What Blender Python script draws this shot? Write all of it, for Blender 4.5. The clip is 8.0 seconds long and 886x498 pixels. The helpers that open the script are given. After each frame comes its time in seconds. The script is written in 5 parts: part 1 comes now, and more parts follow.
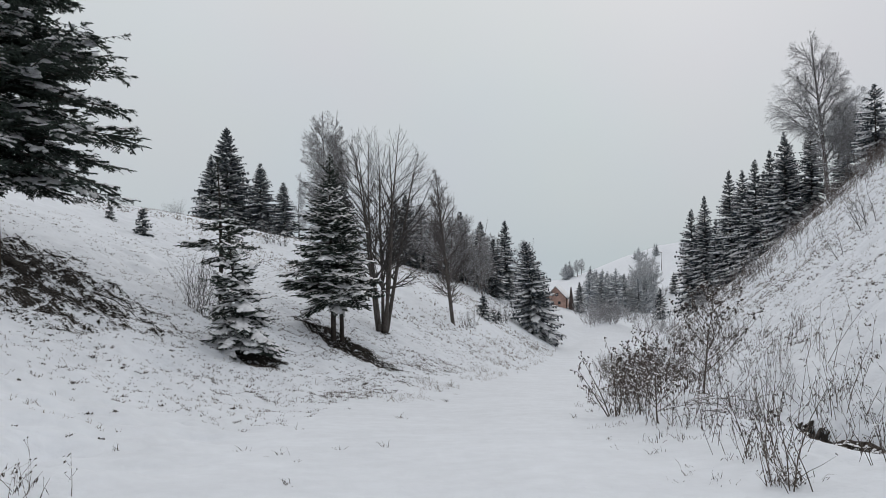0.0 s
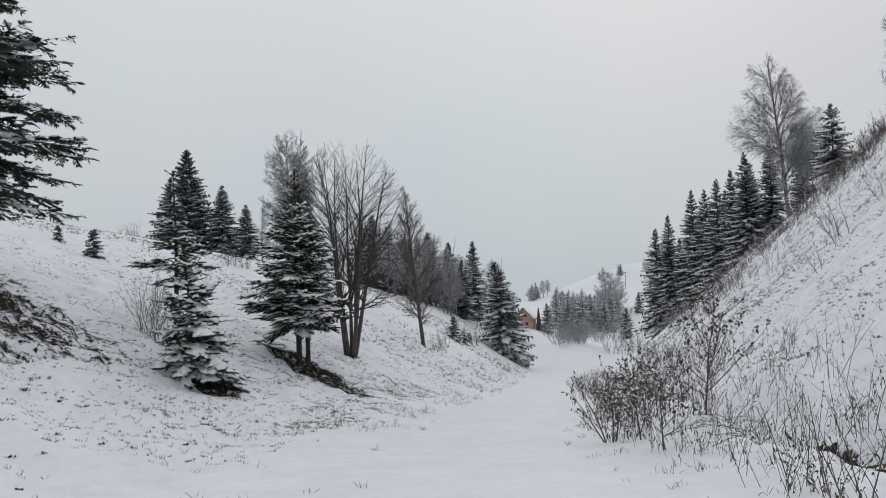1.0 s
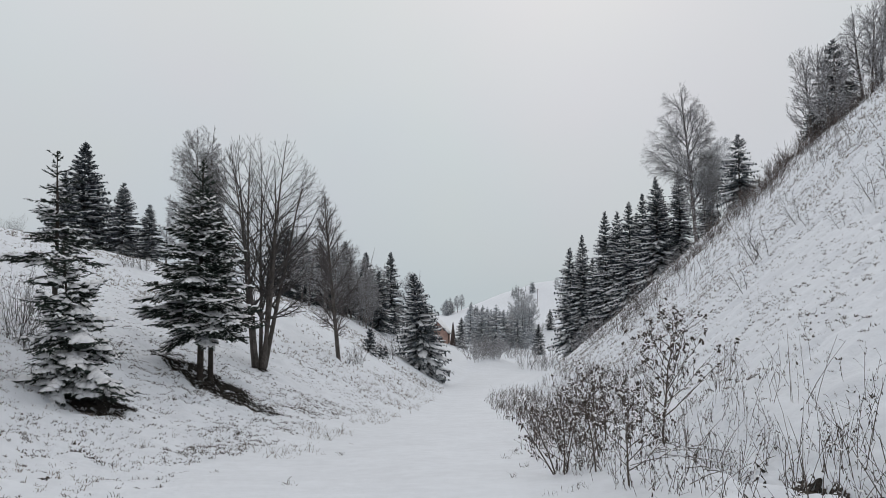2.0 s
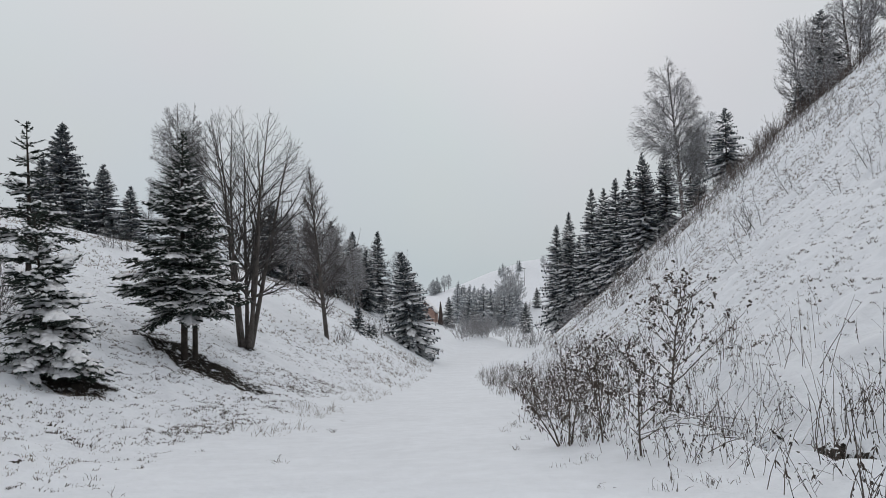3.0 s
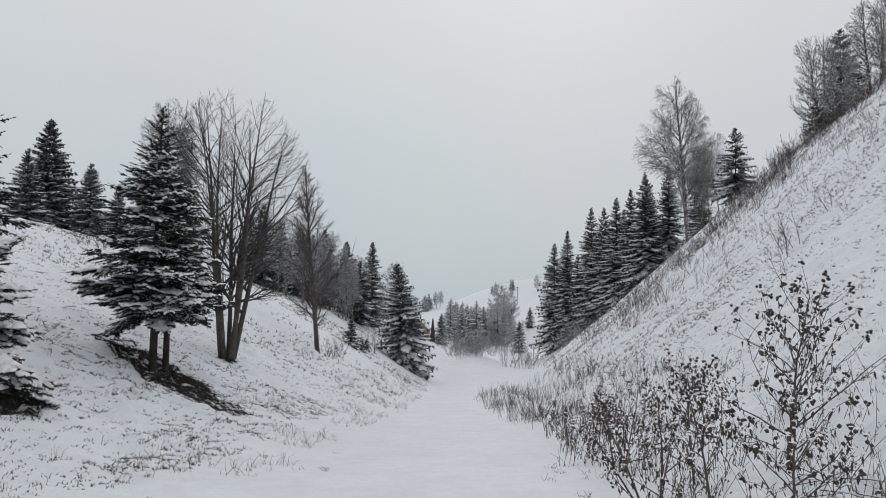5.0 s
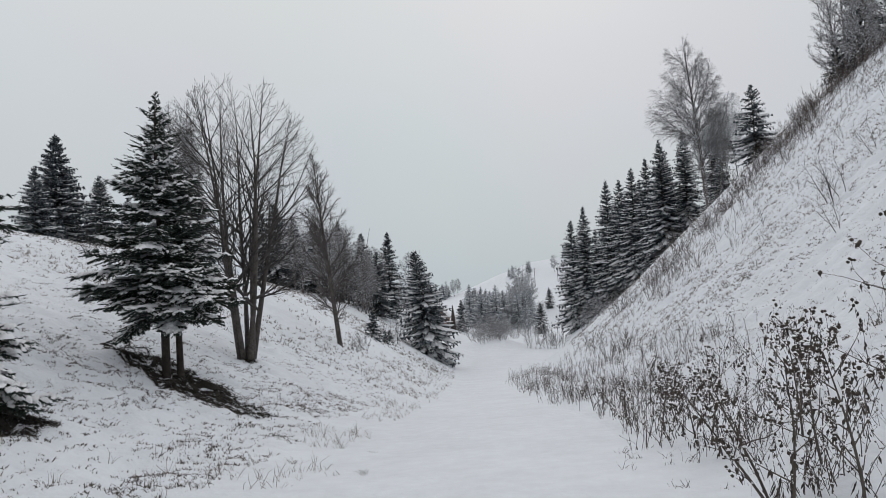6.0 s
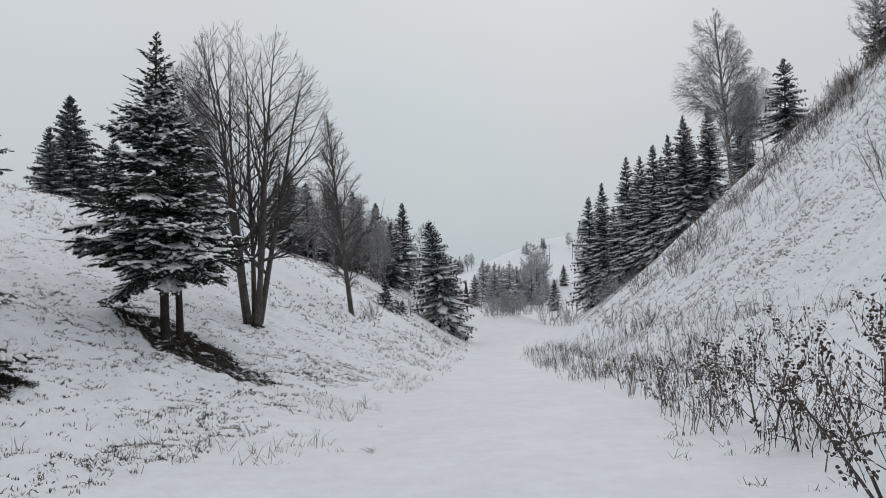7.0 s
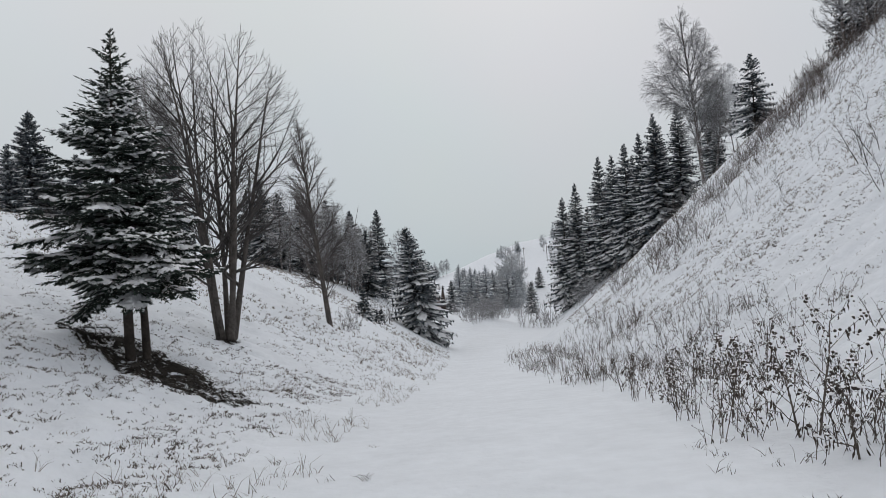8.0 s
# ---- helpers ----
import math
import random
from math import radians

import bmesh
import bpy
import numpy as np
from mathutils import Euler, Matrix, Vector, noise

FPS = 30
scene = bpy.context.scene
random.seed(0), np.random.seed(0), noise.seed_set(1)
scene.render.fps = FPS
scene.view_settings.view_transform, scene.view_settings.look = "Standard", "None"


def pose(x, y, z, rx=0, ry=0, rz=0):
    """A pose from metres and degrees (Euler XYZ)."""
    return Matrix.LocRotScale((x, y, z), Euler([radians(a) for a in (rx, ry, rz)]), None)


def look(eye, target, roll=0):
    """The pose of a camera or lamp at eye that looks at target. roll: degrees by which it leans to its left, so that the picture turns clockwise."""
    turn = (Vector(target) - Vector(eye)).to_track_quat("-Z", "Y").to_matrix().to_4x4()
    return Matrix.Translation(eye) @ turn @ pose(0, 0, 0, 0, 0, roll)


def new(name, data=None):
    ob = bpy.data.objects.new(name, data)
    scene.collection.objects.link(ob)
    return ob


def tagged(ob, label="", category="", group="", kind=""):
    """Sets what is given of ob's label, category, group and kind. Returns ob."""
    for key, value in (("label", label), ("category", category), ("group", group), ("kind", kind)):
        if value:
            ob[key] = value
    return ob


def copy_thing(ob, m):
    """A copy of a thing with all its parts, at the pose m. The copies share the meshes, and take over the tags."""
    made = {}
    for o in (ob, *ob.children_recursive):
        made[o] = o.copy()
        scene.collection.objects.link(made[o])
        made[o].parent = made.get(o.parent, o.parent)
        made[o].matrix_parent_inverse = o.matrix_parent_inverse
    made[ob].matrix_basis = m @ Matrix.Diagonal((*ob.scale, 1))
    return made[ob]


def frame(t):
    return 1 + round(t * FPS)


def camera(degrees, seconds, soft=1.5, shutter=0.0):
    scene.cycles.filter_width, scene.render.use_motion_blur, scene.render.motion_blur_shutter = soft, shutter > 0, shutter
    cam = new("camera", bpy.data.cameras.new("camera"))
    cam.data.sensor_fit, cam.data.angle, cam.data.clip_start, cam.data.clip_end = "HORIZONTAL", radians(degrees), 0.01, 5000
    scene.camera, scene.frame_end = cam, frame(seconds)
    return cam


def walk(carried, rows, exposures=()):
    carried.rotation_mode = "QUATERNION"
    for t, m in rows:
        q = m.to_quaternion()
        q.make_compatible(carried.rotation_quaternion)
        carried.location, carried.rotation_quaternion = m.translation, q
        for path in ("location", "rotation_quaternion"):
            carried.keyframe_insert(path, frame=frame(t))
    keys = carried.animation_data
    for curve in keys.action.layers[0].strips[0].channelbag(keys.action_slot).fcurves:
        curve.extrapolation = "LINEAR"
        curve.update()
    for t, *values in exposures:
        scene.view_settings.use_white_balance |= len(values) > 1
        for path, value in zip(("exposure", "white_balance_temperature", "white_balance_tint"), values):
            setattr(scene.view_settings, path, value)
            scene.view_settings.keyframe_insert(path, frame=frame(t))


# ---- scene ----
cam = camera(68.6, 8.0, soft=0.65)
PATH = [
    (0, (0.954, 0.026, 1.046), (0.887, 2.025, 1.083), -1.3),
    (0.5, (0.737, 0.825, 0.977), (0.88, 2.819, 1.043), -0.2),
    (1, (0.641, 1.346, 0.862), (0.682, 3.343, 0.966), -2.1),
    (1.5, (0.42, 2.512, 0.799), (0.664, 4.492, 0.944), 1.0),
    (3, (0.272, 3.988, 0.46), (0.614, 5.957, 0.539), -1.2),
    (3.5, (0.18, 4.793, 0.321), (0.53, 6.762, 0.332), -0.4),
    (4, (0.301, 5.807, 0.252), (0.778, 7.749, 0.247), -2.6),
    (4.5, (0.229, 6.409, 0.278), (0.694, 8.351, 0.382), -2.1),
    (5, (0.118, 7.149, 0.174), (0.483, 9.111, 0.305), 0.8),
    (6.5, (0.035, 9.644, -0.273), (0.343, 11.62, -0.22), -5.1),
    (7, (0.104, 10.299, -0.409), (0.382, 12.279, -0.388), -2.0),
    (7.5, (0.03, 10.876, -0.459), (0.474, 12.826, -0.427), -4.8),
    (8, (-0.032, 11.378, -0.501), (0.326, 13.346, -0.464), -4.2),
]
walk(cam, [(t, look(eye, target, roll)) for t, eye, target, roll in PATH])

# ---- world and light ----
world = bpy.data.worlds.new("overcast")
scene.world = world
world.use_nodes = True
wt = world.node_tree
wt.nodes.clear()
w_out = wt.nodes.new("ShaderNodeOutputWorld")
w_bg = wt.nodes.new("ShaderNodeBackground")
w_sky = wt.nodes.new("ShaderNodeTexSky")
w_sky.sky_type = "NISHITA"
w_sky.sun_disc = False
SUN_EL, SUN_AZ = radians(32), radians(20)
w_sky.sun_elevation, w_sky.sun_rotation = SUN_EL, SUN_AZ
w_sky.air_density, w_sky.dust_density = 1.0, 4.0
w_scale = wt.nodes.new("ShaderNodeMix")          # the sky's own light, dimmed by the cloud
w_scale.data_type, w_scale.blend_type = "RGBA", "MULTIPLY"
w_scale.inputs[0].default_value = 1.0
w_scale.inputs[7].default_value = (0.06, 0.06, 0.06, 1)
w_coord = wt.nodes.new("ShaderNodeTexCoord")
w_sep = wt.nodes.new("ShaderNodeSeparateXYZ")
w_ramp = wt.nodes.new("ShaderNodeValToRGB")      # cloud: duller low down, brighter overhead
for _ in range(1):
    w_ramp.color_ramp.elements.new(0.3)
for e, (p, c) in zip(w_ramp.color_ramp.elements, ((0.0, (0.50, 0.555, 0.60, 1)), (0.25, (0.59, 0.622, 0.662, 1)), (0.62, (0.74, 0.745, 0.76, 1)))):
    e.position, e.color = p, c
w_noise = wt.nodes.new("ShaderNodeTexNoise")
w_noise.inputs["Scale"].default_value, w_noise.inputs["Detail"].default_value = 2.2, 4
w_cl = wt.nodes.new("ShaderNodeMix")
w_cl.data_type, w_cl.blend_type = "RGBA", "SOFT_LIGHT"
w_cl.inputs[0].default_value = 0.16
w_mix = wt.nodes.new("ShaderNodeMix")
w_mix.data_type = "RGBA"
w_mix.inputs[0].default_value = 0.97
wl = wt.links.new
wl(w_coord.outputs["Generated"], w_sep.inputs[0])
wl(w_sep.outputs[2], w_ramp.inputs[0])
wl(w_coord.outputs["Generated"], w_noise.inputs["Vector"])
wl(w_ramp.outputs[0], w_cl.inputs[6])
wl(w_noise.outputs[1], w_cl.inputs[7])
wl(w_sky.outputs[0], w_scale.inputs[6])
wl(w_scale.outputs[2], w_mix.inputs[6])
wl(w_cl.outputs[2], w_mix.inputs[7])
wl(w_mix.outputs[2], w_bg.inputs[0])
w_bg.inputs[1].default_value = 1.0
wl(w_bg.outputs[0], w_out.inputs[0])

sun = new("sun", bpy.data.lights.new("sun", "SUN"))
sun.data.energy, sun.data.angle, sun.data.color = 0.5, radians(60), (1.0, 0.97, 0.93)
sun.matrix_world = look((0, 0, 0), (-math.sin(SUN_AZ) * math.cos(SUN_EL), -math.cos(SUN_AZ) * math.cos(SUN_EL), -math.sin(SUN_EL)))


# ---- materials ----
def material(name, colour, rough=0.8, vary=0.3, scale=6.0, bump=0.0, bump_scale=40.0, dark=None, spec=0.3):
    """A rough surface with variation at two scales and a fine relief."""
    m = bpy.data.materials.new(name)
    m.use_nodes = True
    nt = m.node_tree
    bsdf = nt.nodes["Principled BSDF"]
    bsdf.inputs["Roughness"].default_value = rough
    bsdf.inputs["Specular IOR Level"].default_value = spec
    co = nt.nodes.new("ShaderNodeTexCoord")
    big = nt.nodes.new("ShaderNodeTexNoise")
    big.inputs["Scale"].default_value, big.inputs["Detail"].default_value = scale * 0.2, 3
    fine = nt.nodes.new("ShaderNodeTexNoise")
    fine.inputs["Scale"].default_value, fine.inputs["Detail"].default_value = scale, 5
    add = nt.nodes.new("ShaderNodeMath")
    add.operation = "ADD"
    ramp = nt.nodes.new("ShaderNodeValToRGB")
    low = dark or tuple(c * (1 - vary) for c in colour)
    high = tuple(min(1, c * (1 + vary)) for c in colour)
    ramp.color_ramp.elements[0].position, ramp.color_ramp.elements[0].color = 0.36, (*low, 1)
    ramp.color_ramp.elements[1].position, ramp.color_ramp.elements[1].color = 0.64, (*high, 1)
    half = nt.nodes.new("ShaderNodeMath")
    half.operation = "MULTIPLY"
    half.inputs[1].default_value = 0.5
    for n in (big, fine):
        nt.links.new(co.outputs["Object"], n.inputs["Vector"])
    nt.links.new(big.outputs[0], add.inputs[0])
    nt.links.new(fine.outputs[0], add.inputs[1])
    nt.links.new(add.outputs[0], half.inputs[0])
    nt.links.new(half.outputs[0], ramp.inputs[0])
    nt.links.new(ramp.outputs[0], bsdf.inputs["Base Color"])
    if bump:
        bn = nt.nodes.new("ShaderNodeTexNoise")
        bn.inputs["Scale"].default_value, bn.inputs["Detail"].default_value = bump_scale, 5
        bp = nt.nodes.new("ShaderNodeBump")
        bp.inputs["Strength"].default_value, bp.inputs["Distance"].default_value = bump, 0.03
        nt.links.new(co.outputs["Object"], bn.inputs["Vector"])
        nt.links.new(bn.outputs[0], bp.inputs["Height"])
        nt.links.new(bp.outputs[0], bsdf.inputs["Normal"])
    return m


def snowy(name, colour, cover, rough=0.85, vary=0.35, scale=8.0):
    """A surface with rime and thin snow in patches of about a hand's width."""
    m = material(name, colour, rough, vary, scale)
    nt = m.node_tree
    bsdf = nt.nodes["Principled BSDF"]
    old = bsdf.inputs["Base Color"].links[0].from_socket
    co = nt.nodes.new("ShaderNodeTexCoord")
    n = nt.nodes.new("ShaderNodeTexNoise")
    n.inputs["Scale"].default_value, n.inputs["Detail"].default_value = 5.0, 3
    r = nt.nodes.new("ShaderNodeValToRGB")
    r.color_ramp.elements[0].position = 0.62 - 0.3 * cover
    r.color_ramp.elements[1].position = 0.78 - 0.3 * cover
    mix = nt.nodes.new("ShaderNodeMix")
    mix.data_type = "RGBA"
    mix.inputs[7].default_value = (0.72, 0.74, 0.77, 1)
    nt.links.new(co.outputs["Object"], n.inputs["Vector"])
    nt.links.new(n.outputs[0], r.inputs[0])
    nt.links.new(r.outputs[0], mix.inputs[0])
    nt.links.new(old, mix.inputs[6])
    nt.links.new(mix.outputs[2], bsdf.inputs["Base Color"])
    return m


SNOW = material("snow", (0.72, 0.75, 0.795), 0.8, 0.05, 3.0, 0.9, 7.0)
SNOW_PAD = material("branch_snow", (0.80, 0.81, 0.83), 0.8, 0.04, 5.0, 0.3, 30.0)
NEEDLE = material("spruce_needles", (0.027, 0.039, 0.031), 0.7, 0.45, 7.0)
# farther spruces: rime in patches, base lightened and blued for haze
NEEDLE_FAR = snowy("rimed_hazed_needles", (0.052, 0.065, 0.073), 0.22)
# far wood: distance haze put into a pale bluish base and wide frost cover
NEEDLE_FROST_HAZE = snowy("frosted_hazed_needles", (0.19, 0.225, 0.255), 0.55)
# stand: haze baked into a lifted bluish base; the snow is modelled
NEEDLE_HAZE = material("hazed_stand_needles", (0.06, 0.074, 0.084), 0.8, 0.4, 3.0)
BARK = material("spruce_bark", (0.05, 0.041, 0.035), 0.9, 0.4, 14.0, 0.8, 50.0)
BARK_GREY = material("maple_bark", (0.085, 0.075, 0.068), 0.9, 0.4, 10.0, 0.9, 40.0)
TWIG = material("bare_twigs", (0.06, 0.055, 0.053), 0.9, 0.35, 5.0)
BARK_RIME = snowy("rimed_bark", (0.10, 0.085, 0.078), 0.3)
TWIG_RIME = snowy("rimed_twigs", (0.18, 0.168, 0.166), 0.45)
TWIG_BIRCH = snowy("weeping_birch_twigs", (0.14, 0.132, 0.13), 0.4)
TWIG_GREY = material("grey_birch_twigs", (0.1, 0.09, 0.087), 0.9, 0.35, 5.0)
# frost on the twigs, its paleness also standing for haze on distant trees
TWIG_FROST_HAZE = snowy("frosted_hazed_twigs", (0.2, 0.2, 0.2), 0.7)
BROWN_TWIG = material("shrub_twigs", (0.10, 0.08, 0.072), 0.9, 0.35, 5.0)
WEED = material("dead_weed_stalks", (0.105, 0.088, 0.076), 0.9, 0.4, 6.0)
BUR = material("dry_seed_heads", (0.062, 0.05, 0.043), 0.95, 0.4, 20.0)
STRAW = material("dry_grass", (0.19, 0.162, 0.135), 0.9, 0.4, 5.0)
EARTH = material("bare_earth_and_litter", (0.033, 0.029, 0.025), 1.0, 0.5, 9.0, 1.0, 30.0)
PLANK = material("weathered_planks", (0.36, 0.24, 0.20), 0.85, 0.3, 3.0, 0.4, 20.0)
DARK_WOOD = material("dark_timber", (0.06, 0.045, 0.04), 0.85, 0.35, 5.0, 0.4, 20.0)
GLASS = material("dark_window_glass", (0.03, 0.035, 0.04), 0.15, 0.2, 2.0, spec=0.5)


# ---- mesh building ----
class Geo:
    """Vertices and faces gathered for one mesh."""

    def __init__(self):
        self.v, self.q, self.t, self.n = [], [], [], 0

    def add(self, verts, quads=None, tris=None):
        verts = np.asarray(verts, float).reshape(-1, 3)
        if quads is not None and len(quads):
            self.q.append(np.asarray(quads, int).reshape(-1, 4) + self.n)
        if tris is not None and len(tris):
            self.t.append(np.asarray(tris, int).reshape(-1, 3) + self.n)
        self.v.append(verts)
        self.n += len(verts)

    def tube(self, pts, rad, sides=5, cap=True):
        pts, rad = np.asarray(pts, float), np.asarray(rad, float)
        k = len(pts)
        d = np.gradient(pts, axis=0)
        d /= np.linalg.norm(d, axis=1)[:, None] + 1e-9
        up = np.array((0.31, 0.95, 0.05)) if abs(d[0][2]) > 0.7 else np.array((0.0, 0.0, 1.0))
        a = np.cross(d, up)
        a /= np.linalg.norm(a, axis=1)[:, None] + 1e-9
        b = np.cross(d, a)
        ang = np.arange(sides) * 2 * np.pi / sides
        ring = pts[:, None] + rad[:, None, None] * (np.cos(ang)[None, :, None] * a[:, None] + np.sin(ang)[None, :, None] * b[:, None])
        i = np.arange(k - 1)[:, None] * sides
        j = np.arange(sides)[None]
        j2 = (j + 1) % sides
        quads = np.stack((i + j, i + j2, i + sides + j2, i + sides + j), -1).reshape(-1, 4)
        tris = [(k * sides - sides, k * sides - sides + s, k * sides - sides + s + 1) for s in range(1, sides - 1)] if cap else None
        self.add(ring.reshape(-1, 3), quads, tris)

    def tubes(self, pts, rad, sides=3):
        """Many limbs at once: pts is limbs x points x 3, rad is limbs x points."""
        n, k = pts.shape[:2]
        if not n:
            return
        d = unit(np.gradient(pts, axis=1))
        up = np.where(np.abs(d[:, :1, 2:]) > 0.7, np.array((0.31, 0.95, 0.05)), np.array((0.0, 0.0, 1.0)))
        a = unit(np.cross(d, np.broadcast_to(up, d.shape)))
        b = np.cross(d, a)
        ang = np.arange(sides) * 2 * np.pi / sides
        ring = pts[:, :, None] + rad[:, :, None, None] * (np.cos(ang)[:, None] * a[:, :, None] + np.sin(ang)[:, None] * b[:, :, None])
        i = np.arange(n)[:, None, None] * k * sides + np.arange(k - 1)[None, :, None] * sides
        j = np.arange(sides)[None, None]
        j2 = (j + 1) % sides
        self.add(ring.reshape(-1, 3), np.stack((i + j, i + j2, i + sides + j2, i + sides + j), -1).reshape(-1, 4))

    def leaves(self, o, d, length, width, flat):
        """Many pointed blades at once: from o along d, spread sideways along flat."""
        m = o + d * (length * 0.45)[:, None]
        w = flat * width[:, None]
        v = np.stack((o, m + w, o + d * length[:, None], m - w), 1)
        self.add(v.reshape(-1, 3), np.arange(len(o) * 4).reshape(-1, 4))

    def lumps(self, at, size, rng, flat=0.6):
        """Many soft uneven lumps at once, rounded above and hollow below."""
        n = len(at)
        a = np.arange(6) * np.pi / 3
        shape = np.concatenate((((0, 0, 1.0),), np.stack((0.66 * np.cos(a), 0.66 * np.sin(a), np.full(6, 0.66)), -1), np.stack((np.cos(a + 0.5), np.sin(a + 0.5), np.full(6, -0.1)), -1)))
        v = shape[None] * size[:, None, None] * np.array((1, 1, flat)) * rng.uniform(0.72, 1.25, (n, 13, 1)) + at[:, None]
        i = np.arange(6)
        j = (i + 1) % 6
        t = np.concatenate((np.stack((i * 0, 1 + i, 1 + j), -1), np.stack((1 + i, 7 + i, 1 + j), -1), np.stack((1 + j, 7 + i, 7 + j), -1)))
        self.add(v.reshape(-1, 3), None, (np.arange(n)[:, None, None] * 13 + t[None]).reshape(-1, 3))

    def mesh(self, name, mat, smooth=False):
        me = bpy.data.meshes.new(name)
        v = np.concatenate(self.v) if self.v else np.zeros((0, 3))
        q = np.concatenate(self.q) if self.q else np.zeros((0, 4), int)
        t = np.concatenate(self.t) if self.t else np.zeros((0, 3), int)
        me.vertices.add(len(v))
        me.vertices.foreach_set("co", v.astype(np.float32).ravel())
        me.loops.add(len(q) * 4 + len(t) * 3)
        me.loops.foreach_set("vertex_index", np.concatenate((q.ravel(), t.ravel())).astype(np.int32))
        me.polygons.add(len(q) + len(t))
        me.polygons.foreach_set("loop_start", np.concatenate((np.arange(len(q)) * 4, len(q) * 4 + np.arange(len(t)) * 3)).astype(np.int32))
        me.polygons.foreach_set("use_smooth", np.full(len(q) + len(t), smooth))
        me.update(calc_edges=True)
        me.materials.append(mat)
        return me


def part(name, geo, mat, parent, label="", smooth=False, kind=""):
    ob = new(name, geo.mesh(name, mat, smooth))
    ob.parent = parent
    return tagged(ob, label, kind=kind)


def unit(v):
    return v / (np.linalg.norm(v, axis=-1, keepdims=True) + 1e-9)


def hash2(i, j, s):
    h = np.sin(i * 127.1 + j * 311.7 + s * 74.7) * 43758.5453
    return h - np.floor(h)


def vnoise(x, y, size, s=0):
    """Smooth noise from -1 to 1 with features of that size in metres."""
    x, y = np.asarray(x, float) / size, np.asarray(y, float) / size
    i, j = np.floor(x), np.floor(y)
    f, g = x - i, y - j
    f, g = f * f * (3 - 2 * f), g * g * (3 - 2 * g)
    a = hash2(i, j, s) * (1 - f) + hash2(i + 1, j, s) * f
    b = hash2(i, j + 1, s) * (1 - f) + hash2(i + 1, j + 1, s) * f
    return 2 * (a * (1 - g) + b * g) - 1


# ---- the lie of the land ----
def x_left(y):
    return np.interp(y, (-40, 0, 13, 18, 22, 28, 40, 53, 76, 110, 180, 260, 400), (-2.0, -1.5, -1.3, -1.2, -0.3, 0.8, 3.9, 7, 11.5, 20, 38, 60, 90))


def x_right(y):
    return np.interp(y, (-40, 0, 15, 18.6, 25, 40, 53, 76, 90, 100, 110, 140, 180, 260, 400), (3.2, 3.7, 3.9, 4.7, 6.4, 9, 11.5, 18, 24.5, 30, 34, 43, 60, 84, 120))


def z_road(y):
    return np.interp(y, (-60, 45, 60, 76, 110, 180, 240, 420, 900, 2600), (7.6, -6.67, -8.2, -9.5, -12.2, -16.8, -18.5, -19.5, -42, -125))


def smooth(a, b, x):
    t = np.clip((np.asarray(x, float) - a) / (b - a), 0, 1)
    return t * t * (3 - 2 * t)


def hollow(y, v):
    """How deep the ditch has caved in, from 0 to 1."""
    return np.exp(-(((y - 10.7) / 1.8) ** 2 + ((v - 2.6 - 0.15 * np.sin(y * 2.1)) / 0.62) ** 2) ** 2)


